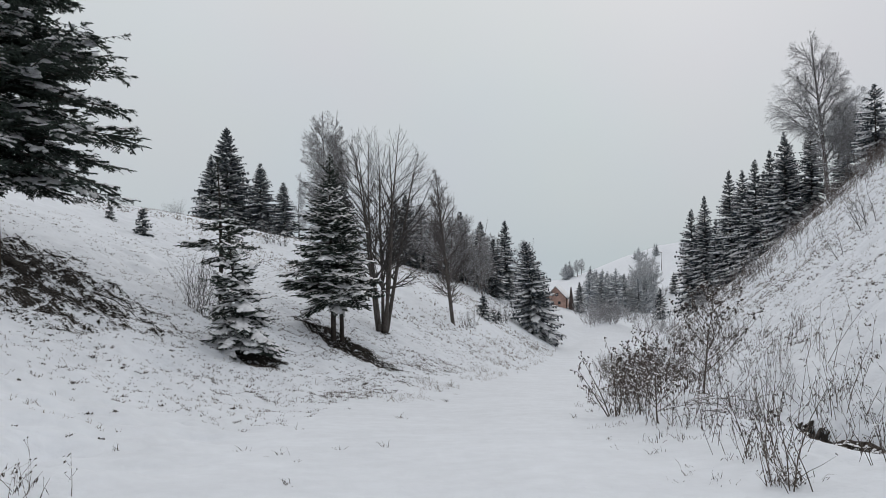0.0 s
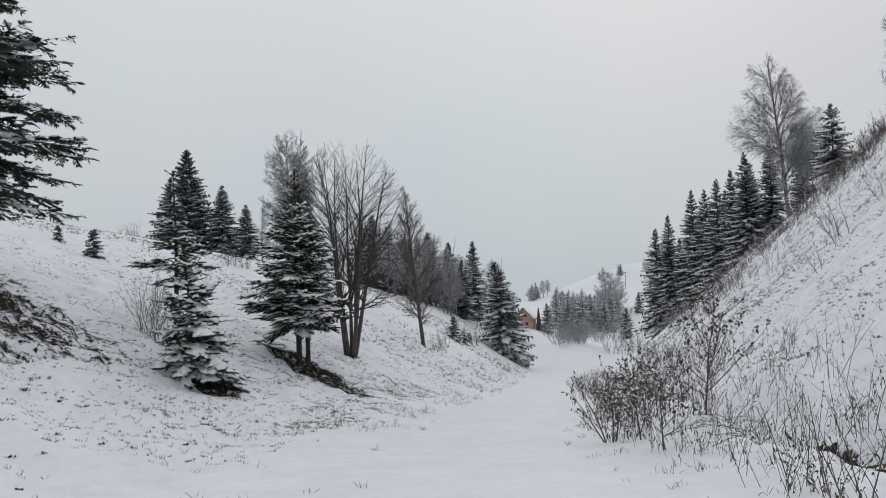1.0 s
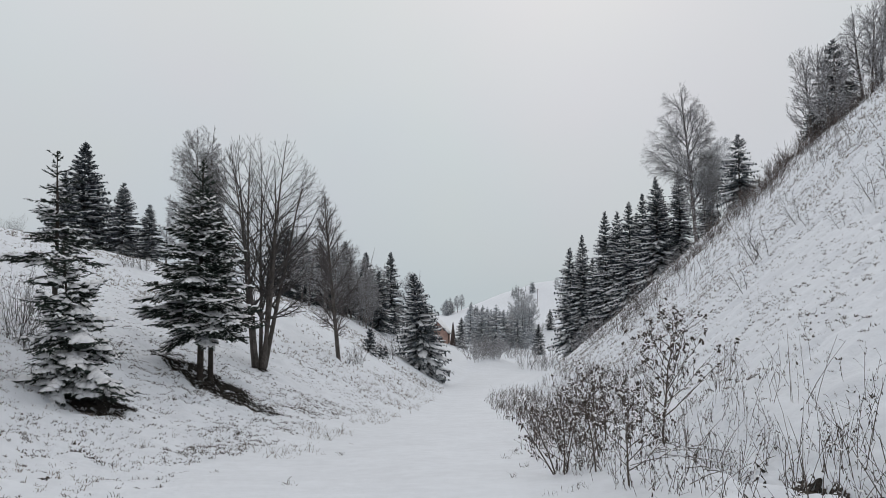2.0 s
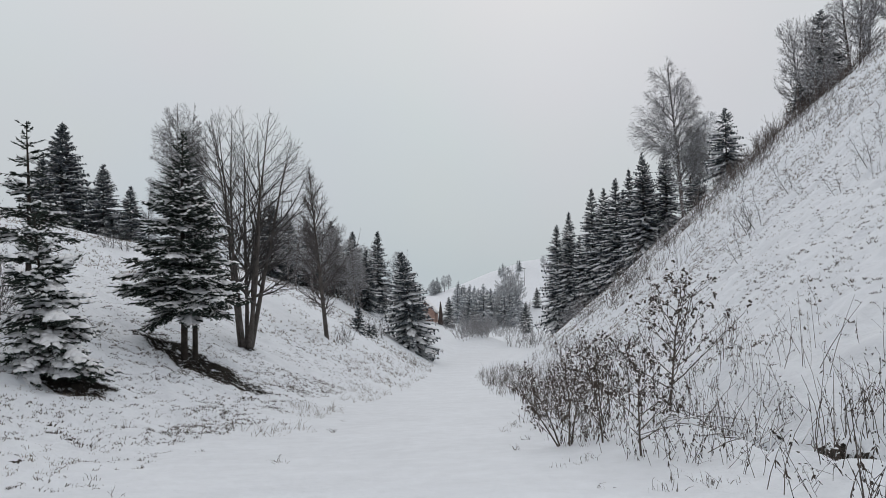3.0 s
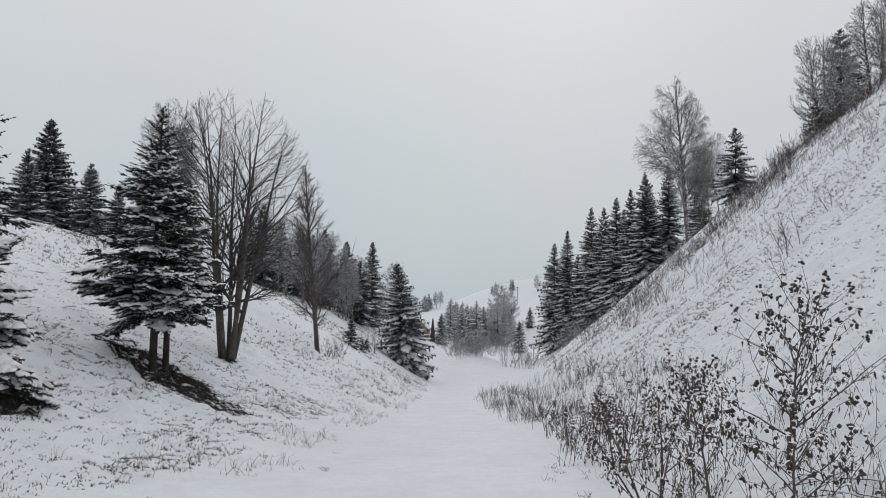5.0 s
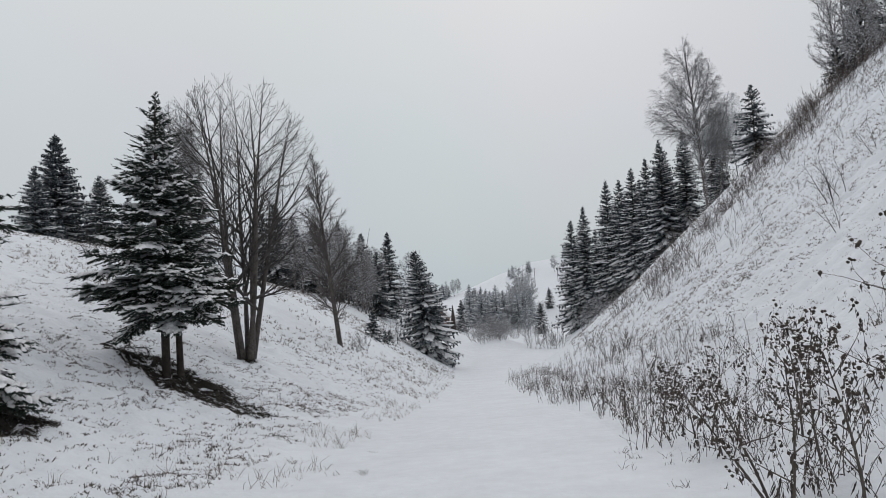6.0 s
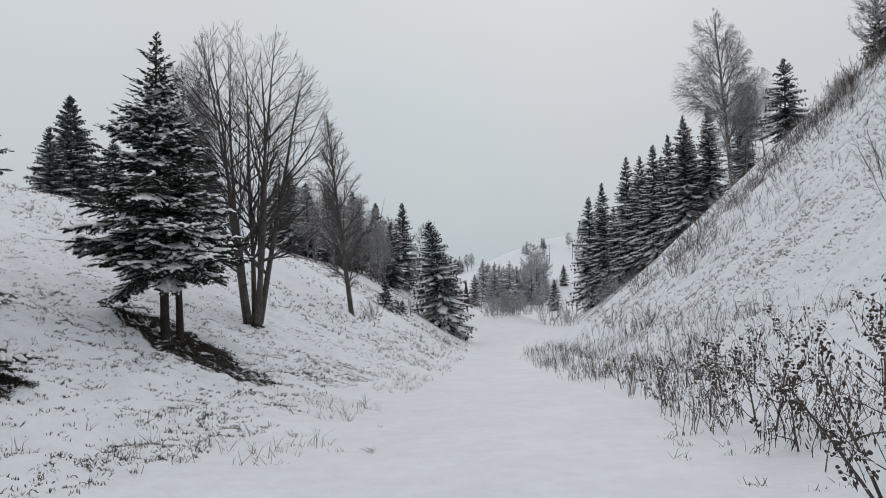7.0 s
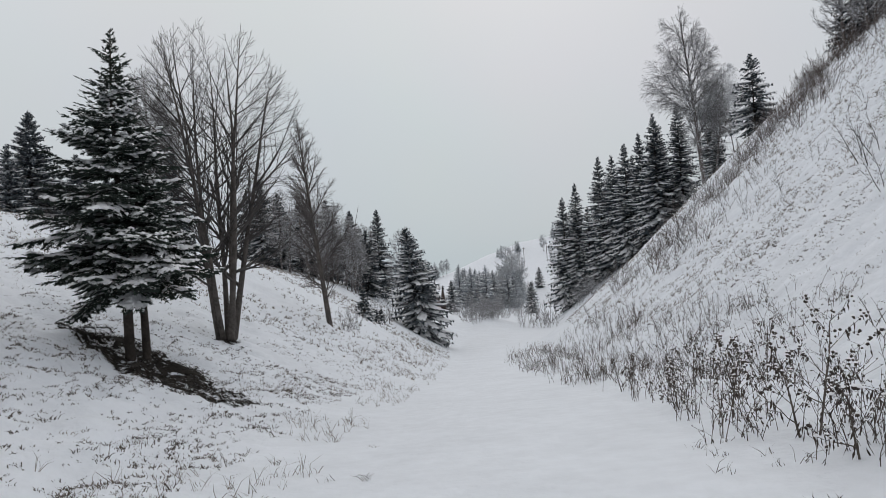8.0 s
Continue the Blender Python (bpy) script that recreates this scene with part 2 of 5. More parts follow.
def ground(x, y, fine=True):
    x, y = np.asarray(x, float), np.asarray(y, float)
    u, v = x_left(y) - x, x - x_right(y)
    z = z_road(y)
    u0 = np.interp(y, (0, 15, 22, 28, 45), (4.5, 4.2, 2.6, 1.4, 0.4))
    uu = np.maximum(u, -6) - u0 + 0.0
    w = 0.5 * (uu + np.sqrt(uu * uu + 3.0))
    near = np.interp(w, (0, 7, 14, 20, 26, 32, 41, 51, 80, 200), (0, 3.1, 6.0, 8.3, 10.4, 12.2, 14.4, 16.6, 20, 24))
    far = np.interp(w, (0, 5.5, 12, 20, 30, 41, 51, 80, 200), (0, 3.9, 7.9, 10.8, 13.3, 15.2, 17.3, 20, 24))
    k = smooth(32, 58, y)
    z = z + (near * (1 - k) + far * k) * smooth(-1.5, 1.0, u) * (1 - 0.5 * smooth(130, 185, y)) * (1 - smooth(230, 330, y))
    right = np.interp(v, (0, 1.6, 2.6, 3.3, 4.3, 6, 8, 10.5, 14.5, 20.5, 32, 45, 70, 200), (0, 0.22, 0.15, 0.05, 0.75, 1.75, 3.2, 5.1, 8.1, 13, 22.5, 32, 45, 70))
    steep = np.interp(v, (0, 10.5, 14.5, 20.5, 32, 45, 70, 200), (0, 0, 0.1, 0.6, 0.9, 1.6, 3, 5)) * (1 - smooth(64, 80, y))
    z = z + (right + steep) * (1 - smooth(190, 260, y))
    lift = np.interp(x, (40, 60, 80, 101, 121, 140, 200), (0.2, 0.25, 0.42, 0.68, 0.94, 0.98, 1.15))
    z = z + 0.15 * np.clip(y - 205, 0, 200) * lift - 0.06 * np.clip(y - 405, 0, 500) + 1.6 * vnoise(x, y, 38.0, 12) * smooth(215, 300, y)
    z = z + 2.4 * np.exp(-((x - 0.265 * y + 5.5) / 5.0) ** 2 - ((y - 118) / 14.0) ** 2)
    trench = smooth(8.3, 10.0, y) * (1 - smooth(14.0, 17.5, y))
    vc = 2.75 + 0.25 * np.sin(y * 0.9) + 0.12 * np.sin(y * 2.3)
    z = z - trench * (0.34 * np.exp(-((v - vc) / 0.36) ** 4) - 0.05 * np.exp(-((v - vc + 0.85) / 0.4) ** 2)) - 0.95 * hollow(y, v)
    off = np.maximum(smooth(0.3, 3.5, u), smooth(0.2, 2.5, v))
    z = z + 0.05 * vnoise(x, y, 2.7, 3) * (0.3 + off)
    if fine:
        off = off * (1 - 0.75 * smooth(42, 75, y))
        z = z + off * (0.14 * vnoise(x, y, 0.7, 5) * (0.8 + 0.5 * vnoise(x, y, 4.0, 9)) + 0.13 * np.abs(vnoise(x, y, 0.42, 6)) - 0.16 * np.clip(vnoise(x, y, 0.5, 11) - 0.25, 0, 1) + 0.25 * vnoise(x, y, 9.0, 7)) + 0.008 * vnoise(x, y, 0.3, 8)
    return z


def gz(x, y):
    return float(ground(x, y))


def graded(lo, hi, mid0, mid1, step, grow):
    """Coordinates dense from mid0 to mid1 and ever wider outside."""
    mid = list(np.arange(mid0, mid1, step))
    s, a = step, mid0
    left = []
    while a > lo:
        s *= grow
        a -= s
        left.append(a)
    s, a = step, mid[-1]
    right = []
    while a < hi:
        s *= grow
        a += s
        right.append(a)
    return np.array(left[::-1] + mid + right)


gx = graded(-1500, 1500, -12, 30, 0.19, 1.05)
gy = graded(-600, 2600, 5, 42, 0.19, 1.04)
# finer lines across the caved-in ditch
gx = np.sort(np.concatenate((gx[(gx < 5.1) | (gx > 8.1)], np.arange(5.1, 8.1, 0.06))))
gy = np.sort(np.concatenate((gy[(gy < 7.9) | (gy > 13.1)], np.arange(7.9, 13.1, 0.06))))
GX, GY = np.meshgrid(gx, gy)
g_ground = Geo()
nx, ny = len(gx), len(gy)
gi = (np.arange(ny - 1)[:, None] * nx + np.arange(nx - 1)[None]).ravel()
g_ground.add(np.stack((GX, GY, ground(GX, GY)), -1), np.stack((gi, gi + 1, gi + nx + 1, gi + nx), -1))
land = new("ground", g_ground.mesh("ground", SNOW, True))
tagged(land, "fresh snow over a narrow valley track and its grassy banks", "snowy ground", kind="structure")


# ---- spruces ----
def spruce_parts(seed, h, r, clear, twig=0.12, blades=12, snow=0.5, trunk_r=None, lean=(0, 0), fleck=0.3, sparse=1.0, needle_w=0.012, droop=0.28, gap=0.3, dense=7, ragged=0.12, pad=1.0, profile=((0, 1), (1, 0.03)), loaded=0.0):
    """Trunk, foliage and snow of a spruce of height h, crown radius r and clear stem."""
    rng = np.random.default_rng(seed)
    trunk, leaf, white = Geo(), Geo(), Geo()
    tr = trunk_r or 0.012 * h + 0.02
    zs = np.linspace(0, 1, 9)
    axis = lambda f: np.stack((lean[0] * f + 0.01 * h * np.sin(f * 5 + seed) * f, lean[1] * f, h * f), -1)
    pts = axis(zs)
    pts[0, 2] -= 0.35
    trunk.tube(pts, tr * (1.02 - zs) ** 0.9 + 0.006, 8)
    base_o, base_d, base_l, base_w, pads = [], [], [], [], []
    z = clear
    while z < h * 0.985:
        f = z / h
        g = (z - clear) / max(h - clear, 0.1)
        length = r * float(np.interp(g, *zip(*profile)))
        count = max(3, int(round((dense if g < 0.8 else 5) * sparse + rng.normal(0, 0.7))))
        az0 = rng.uniform(0, 6.28)
        for b in range(count):
            az = az0 + b * 6.283 / count + rng.normal(0, 0.25)
            L = length * rng.uniform(0.55, 1.15) * (1 + ragged * math.sin(2.3 * az + 7 * g + seed))
            if rng.random() < 0.06:
                L *= 0.5
            el = np.interp(g, (0, 0.35, 0.75, 1), (-0.12, 0.05, 0.4, 0.85)) + rng.normal(0, 0.14)
            hd = np.array((math.cos(az), math.sin(az), 0))
            s = np.linspace(0, 1, 7)
            dr = droop * (1 - g * 0.8) * rng.uniform(0.7, 1.3)
            start = axis(f) + np.array((0, 0, rng.normal(0, 0.11)))
            line = start + L * (s[:, None] * hd * math.cos(el)) + np.array((0, 0, 1)) * (L * (math.sin(el) * s - dr * s ** 2 + 0.6 * dr * s ** 4))[:, None]
            trunk.tube(line[::2], np.linspace(0.010 * L + 0.006, 0.003, 4), 3, False)
            ds = twig / max(L, 0.1)
            ss = np.arange(0.12, 1.0, ds)
            ss = np.concatenate((ss, ss + ds * 0.5))
            ss = np.clip(ss + rng.normal(0, ds * 0.3, len(ss)), 0.06, 0.995)
            side = np.where(np.arange(len(ss)) < len(ss) / 2, 1, -1)
            px = np.stack([np.interp(ss, s, line[:, c]) for c in range(3)], -1)
            tan = unit(np.stack([np.interp(ss, s, np.gradient(line[:, c])) for c in range(3)], -1))
            across = np.cross(tan, (0, 0, 1.0))
            ang = np.radians(rng.uniform(38, 66, len(ss)))[:, None]
            dd = tan * np.cos(ang) + across * side[:, None] * np.sin(ang)
            dd[:, 2] -= rng.uniform(-0.15, 0.5, len(ss))
            ll = np.minimum(0.42 * L * (1.08 - ss) ** 0.8 + 0.05, 0.75) * rng.uniform(0.6, 1.15, len(ss))
            base_o += [px, line[-1:] - 0.1 * (line[-1:] - line[-2:-1])]
            base_d += [unit(dd), unit(line[-1:] - line[-2:-1])]
            base_l += [ll, np.array((min(0.22, 0.3 * L + 0.04),))]
            heavy = rng.random() < loaded * (1 - g) ** 0.5 and L > 0.5
            base_w.append(np.full(len(ll) + 1, 1.0 if heavy else 0.0))
            if (heavy or rng.random() < snow) and L > 0.25 * r * 0.5 + 0.1 and g < 0.93:
                for _ in range(1 + int(L / 1.3)):
                    pads.append((line, L, across[0], rng.random()))
        z += gap * (1 - 0.4 * g) * rng.uniform(0.7, 1.3) / (0.6 + 0.4 * sparse)
    O, D, Ln, W = np.concatenate(base_o), unit(np.concatenate(base_d)), np.concatenate(base_l), np.concatenate(base_w)
    # side shoots on the longer twigs
    long = np.where(Ln > 2.2 * twig)[0]
    so, sd, sl, sw = [O], [D], [Ln], [W]
    for frac in (0.3, 0.5, 0.7, 0.88):
        for sgn in (-1, 1):
            ac = np.cross(D[long], (0, 0, 1.0))
            an = rng.uniform(0.6, 1.0, len(long))[:, None]
            d2 = unit(D[long] * np.cos(an) + sgn * ac * np.sin(an) + np.array((0, 0, -0.12)))
            so.append(O[long] + D[long] * (Ln[long] * frac)[:, None])
            sd.append(d2)
            sw.append(W[long])
            sl.append(Ln[long] * (1 - frac * 0.7) * 0.42 * rng.uniform(0.7, 1.2, len(long)))
    O, D, Ln, W = np.concatenate(so), np.concatenate(sd), np.concatenate(sl), np.concatenate(sw)
    # needles: short pointed blades round each shoot
    n = len(O)
    k = blades
    fr = (np.arange(k) + 0.5) / k
    c = O[:, None] + D[:, None] * (Ln[:, None] * fr[None])[..., None]
    perp = unit(np.cross(D[:, None], rng.normal(0, 1, (n, k, 3))))
    nd = unit(D[:, None] * 1.0 + perp * 0.85)
    nl = rng.uniform(0.035, 0.065, (n, k))[..., None] * (1 + 6 * (needle_w - 0.012) / 0.012 * 0.12)
    sd2 = unit(np.cross(nd, perp + 0.3)) * needle_w
    back = c - D[:, None] * 0.02
    vs = np.stack((back - sd2, back + sd2, c + nd * nl), 2)
    leaf.add(vs.reshape(-1, 3), None, np.arange(n * k * 3).reshape(-1, 3))
    # thin snow lying along shoots
    pick = np.where(rng.random(n) < np.maximum(fleck, 0.8 * W))[0]
    if len(pick):
        o, d, l = O[pick] + np.array((0, 0, 0.022)), D[pick], Ln[pick][:, None]
        a = unit(np.cross(d, (0, 0, 1.0)))
        w = (0.016 + 0.13 * l + 0.05 * W[pick][:, None]) * rng.uniform(0.5, 1.0, l.shape)
        e0, e1 = o + d * l * 0.1, o + d * l * 0.9
        m = (e0 + e1) / 2 + np.array((0, 0, 0.02)) + 0.05 * W[pick][:, None] * np.array((0, 0, 1))
        vs = np.stack((e0, m + a * w - (0, 0, 0.03), e1, m - a * w - (0, 0, 0.03), m), 1)
        i = np.arange(len(pick))[:, None] * 5
        white.add(vs.reshape(-1, 3), None, np.concatenate([i + np.array(x) for x in ((0, 1, 4), (1, 2, 4), (2, 3, 4), (3, 0, 4))]))
    # deep loads of snow: heaps of soft lumps, some sliding over the bough's edge
    for line, L, ac, q in pads:
        m = int(9 + 14 * q * min(L, 1.6))
        k0 = rng.uniform(0.25, 0.7)
        sp = np.clip(k0 + rng.normal(0, 0.17 / max(L, 0.9), m), 0.12, 0.96)
        at = np.stack([np.interp(sp, np.linspace(0, 1, 7), line[:, i]) for i in range(3)], -1)
        off = rng.normal(0, 0.42, m) * np.minimum(0.26 * L * (1.12 - sp) + 0.02, 0.26)
        at = at + ac[None] * off[:, None] + np.array((0, 0, 1)) * (0.03 - 0.45 * np.abs(off))[:, None]
        white.lumps(at, np.minimum(0.03 + 0.05 * L, 0.09) * rng.uniform(0.5, 1.2, m) * pad ** 0.4, rng, 0.7)
    return trunk, leaf, white


def spruce(place, label, seed, h, r, clear, needle=NEEDLE, group="", turn=0.0, **more):
    x, y = place
    ob = new("spruce_tree")
    trunk, leaf, white = spruce_parts(seed, h, r, clear, **more)
    part("trunk", trunk, BARK, ob, "", True)
    part("crown", leaf, needle, ob)
    if white.n:
        part("snow_load", white, SNOW_PAD, ob, "snow lying on the branches", True, "stuff")
    ob.matrix_world = pose(x, y, gz(x, y), 0, 0, turn)
    return tagged(ob, label, "spruce", group)


# ---- spruces seen whole, from afar ----
CONE = ((0, 0.75), (0.07, 1.0), (0.3, 0.92), (0.55, 0.7), (0.8, 0.37), (0.93, 0.14), (1, 0.02))


def tiered_parts(seed, h, r, clear, gap=0.8, count=8, snow=0.75, width=1.0, profile=CONE, droop=0.35, lean=(0, 0), thin=1.0, fleck=0.5, stations=5):
    """A spruce built bough by bough: dark sprays on each bough, twigs that hang under it and snow lying on top."""
    rng = np.random.default_rng(seed)
    trunk, leaf, white = Geo(), Geo(), Geo()
    f9 = np.linspace(0, 1, 7)
    trunk.tube(np.stack((lean[0] * f9, lean[1] * f9, h * f9 - 0.5 * (f9 == 0)), -1), (0.011 * h + 0.03) * (1.01 - f9) + 0.01, 6)
    zs, z = [], clear
    while z < h * 0.975:
        g = (z - clear) / (h - clear)
        m = max(3, int(round(count * (1 - 0.45 * g) + rng.normal(0, 0.6))))
        az = rng.uniform(0, 6.28) + np.arange(m) * 6.283 / m + rng.normal(0, 0.22, m)
        zs.append(np.stack((np.minimum(z + rng.uniform(-0.5, 0.5, m) * gap, h * 0.99), az), -1))
        z += gap * (1 - 0.45 * g) * rng.uniform(0.8, 1.2)
    zz, az = np.concatenate(zs).T
    g = np.clip((zz - clear) / (h - clear), 0, 1)
    n = len(zz)
    L = r * np.interp(g, *zip(*profile)) * rng.uniform(0.68, 1.12, n) * np.where(rng.random(n) < 0.08, 0.55, 1.0) + 0.05
    el = np.interp(g, (0, 0.35, 0.75, 1), (-0.22, -0.02, 0.28, 0.75)) + rng.normal(0, 0.09, n)
    dr = droop * (1 - 0.75 * g) * rng.uniform(0.7, 1.3, n)
    hd = np.stack((np.cos(az), np.sin(az), np.zeros(n)), -1)
    side = np.stack((-np.sin(az), np.cos(az), np.zeros(n)), -1)
    org = np.stack((lean[0] * zz / h, lean[1] * zz / h, zz), -1)

    def along(s):
        return org + hd * (L * s * np.cos(el))[:, None] + np.array((0, 0, 1.0)) * (L * (np.sin(el) * s - dr * s ** 2 + 0.55 * dr * s ** 4))[:, None]

    trunk.tubes(np.stack([along(s) for s in (0, 0.5, 0.95)], 1), np.stack([0.012 * L + 0.008, 0.007 * L + 0.006, np.full(n, 0.004)], -1), 3)
    has = rng.random(n) < snow
    for s in np.linspace(0.22, 1.0, stations):
        p, tan = along(s), unit(along(s + 0.03) - along(s - 0.03))
        for sg in (-1, 1):
            keep = rng.random(n) < thin
            a = rng.uniform(0.45, 0.95, n)[:, None]
            d = unit(tan * np.cos(a) + side * sg * np.sin(a) + np.array((0, 0, -1)) * rng.uniform(0.1, 0.4, n)[:, None])
            l = (0.36 * L * (1.12 - s) ** 0.6 + 0.1) * rng.uniform(0.75, 1.2, n)
            flat = unit(np.cross(d, (0, 0, 1.0)) + rng.normal(0, 0.25, (n, 3)))
            leaf.leaves(p[keep], d[keep], l[keep], (0.2 * l + 0.03)[keep] * width, flat[keep])
            sn = keep & has & (rng.random(n) < fleck)
            white.leaves((p + d * 0.08 * l[:, None] + (0, 0, 0.05))[sn], d[sn], (0.75 * l)[sn], (0.19 * l + 0.03)[sn], flat[sn])
        for _ in range(2):
            d = unit(np.array((0, 0, -1)) + 0.45 * hd + rng.normal(0, 0.25, (n, 3)))
            l = (0.13 * L + 0.14) * rng.uniform(0.6, 1.3, n) * (1.1 - 0.3 * s)
            leaf.leaves(p + rng.normal(0, 0.03, (n, 3)), d, l, 0.24 * l * width, unit(np.cross(d, rng.normal(0, 1, (n, 3)))))
    # snow along the top of each loaded bough, three points across
    k = np.where(has & (L > 0.25))[0]
    ss = np.linspace(0.2, 1.0, 6)
    line = np.stack([along(s)[k] for s in ss], 1)
    w = (0.21 * L[k][:, None] * (1.08 - ss) ** 0.6 + 0.05) * rng.uniform(0.35, 1.15, (len(k), 6)) * np.sin(np.linspace(0.5, 2.8, 6))
    t = rng.uniform(0.04, 0.12, (len(k), 6)) * np.minimum(1, 0.4 + 0.3 * L[k])[:, None]
    up = np.array((0, 0, 1.0))
    mid = line + up * (t + 0.03)[..., None]
    lft = line + side[k][:, None] * w[..., None] - up * (0.3 * w - 0.02)[..., None]
    rgt = line - side[k][:, None] * w[..., None] - up * (0.3 * w - 0.02)[..., None]
    v = np.stack((lft, mid, rgt), 2).reshape(-1, 3)
    i = (np.arange(len(k))[:, None, None] * 18 + np.arange(5)[None, :, None] * 3 + np.arange(2)[None, None]).ravel()
    white.add(v, np.stack((i, i + 1, i + 4, i + 3), -1))
    return trunk, leaf, white


def far_spruce(place, label, seed, h, r, clear, needle, group="", turn=0.0, **more):
    x, y = place
    ob = new("spruce_tree")
    trunk, leaf, white = tiered_parts(seed, h, r, clear, **more)
    part("trunk", trunk, BARK, ob, "", True)
    part("crown", leaf, needle, ob)
    part("snow_load", white, SNOW_PAD, ob, "snow lying on the branches", True, "stuff")
    ob.matrix_world = pose(x, y, gz(x, y), 0, 0, turn)
    return tagged(ob, label, "spruce", group)


# ---- broad bare trees, their limbs held within a crown outline ----
def crown_parts(seed, h, stems, outline, tiers, r0, twig_r, lean=(0, 0), foot=0.25, tilt=(0.03, 0.16), wander=0.025, stem_up=0.02, lump=0.08):
    """outline: (share of the height, crown radius) pairs. tiers: one row for each order of branching:
    count, first share of the parent, angle, longest length, rise, crookedness, points."""
    rng = np.random.default_rng(seed)
    wood, twigs = Geo(), Geo()
    fs, rs = zip(*outline)
    ph = rng.uniform(0, 6.28, 3)

    def outside(p):
        f = p[..., 2] / h
        x, y = p[..., 0] - lean[0] * f, p[..., 1] - lean[1] * f
        a = np.arctan2(y, x)
        rim = np.interp(f, fs, rs) * (1 + lump * np.sin(2 * a + ph[0] + 5 * f) + lump * np.sin(3 * a + ph[1] - 7 * f))
        return (np.hypot(x, y) > rim) | (f > 1 - 0.02 * np.sin(5 * a + ph[2]))

    def sprout(o, d, l, k, crook, rise, bounded=True):
        rel, pts = np.zeros_like(o), [np.zeros_like(o)]
        for _ in range(k):
            d = unit(d + rng.normal(0, crook, o.shape) + np.array((0, 0, 1)) * np.reshape(rise, (-1, 1)))
            rel = rel + d * (l / k)[:, None]
            pts.append(rel)
        rel = np.stack(pts, 1)
        if bounded:
            out = outside(o[:, None] + rel[:, 1:])
            first = np.where(out.any(1), out.argmax(1) + rng.uniform(0.3, 1.0, len(o)), k)
            scale = np.clip(first / k, 0.08, 1)
            rel, l = rel * scale[:, None, None], l * scale
        return o[:, None] + rel, l

    az = np.arange(stems) * 6.283 / stems + rng.normal(0, 0.35, stems)
    flat = np.stack((np.cos(az), np.sin(az), np.zeros(stems)), -1) * (stems > 1)
    o = flat * foot * rng.uniform(0.4, 1.0, stems)[:, None] - np.array((0, 0, 0.3))
    d = unit(flat * rng.uniform(*tilt, stems)[:, None] + np.array((lean[0] / h, lean[1] / h, 1.0)))
    l = h * np.where(np.arange(stems) == 0, 1.0, rng.uniform(0.86, 1.0, stems)) + 0.3
    k = 12
    pts, l = sprout(o, d, l, k, wander, stem_up, False)
    rad0 = r0 * rng.uniform(0.75, 1.1, stems)
    f = np.linspace(0, 1, k + 1)
    rad = np.maximum(rad0[:, None] * (1 - f) ** 0.8, twig_r)
    wood.tubes(pts, rad, 8)
    for level, (count, lo, angle, longest, rise, crook, steps) in enumerate(tiers):
        n, k = pts.shape[0], pts.shape[1] - 1
        per = np.maximum(1, np.round(count * rng.uniform(0.8, 1.2, n) * (1 if level == 0 else np.clip(l / np.median(l), 0.4, 1.5)))).astype(int)
        idx = np.repeat(np.arange(n), per)
        rank = np.concatenate([np.arange(m) for m in per]) + rng.random(len(idx))
        q = np.clip(lo + (0.985 - lo) * rank / per[idx], 0, 0.985)
        i = np.minimum((q * k).astype(int), k - 1)
        a, b = pts[idx, i], pts[idx, i + 1]
        o = a + (b - a) * (q * k - i)[:, None]
        tan = unit(b - a)
        away = o - np.array((lean[0], lean[1], 0)) * (o[:, 2] / h)[:, None]
        away[:, 2] = 0
        perp = unit(unit(np.cross(tan, rng.normal(0, 1, o.shape))) + 0.45 * unit(away))
        an = (angle * rng.uniform(0.7, 1.3, len(q)) * (1.2 - 0.45 * q))[:, None]
        r_at = rad[idx, i]
        l = longest * rng.uniform(0.65, 1.2, len(q)) * ((1.15 - 0.5 * q) if level == 0 else (1.1 - 0.75 * q)) * (1 if level == 0 else np.clip(l[idx] / np.median(l), 0.35, 1.3))
        pts, l = sprout(o, unit(tan * np.cos(an) + perp * np.sin(an)), l, steps, crook, rise)
        f = np.linspace(0, 1, steps + 1)
        thick = np.minimum(r_at * rng.uniform(0.45, 0.7, len(q)), 0.02 * l + 0.004)
        rad = np.maximum(thick[:, None] * (1 - f) ** 0.8, twig_r * (1 - 0.5 * f))
        twigs.tubes(pts, rad, 5 if level == 0 else 3)
    return wood, twigs


def crown_tree(place, label, name, category, bark, twig_mat, group="", turn=0.0, **more):
    x, y = place
    ob = new(name)
    wood, twigs = crown_parts(**more)
    part("trunk", wood, bark, ob, "", True)
    part("crown", twigs, twig_mat, ob)
    ob.matrix_world = pose(x, y, gz(x, y), 0, 0, turn)
    return tagged(ob, label, category, group)


def planted(ob, x, y, size=1.0, turn=0.0, label="", group="", wide=1.0):
    """A copy of a tree or shrub, set on the ground at x, y."""
    made = copy_thing(ob, pose(x, y, gz(x, y) - 0.03, 0, 0, turn) @ Matrix.Diagonal((size * wide, size * wide, size, 1)))
    return tagged(made, label, "", group)


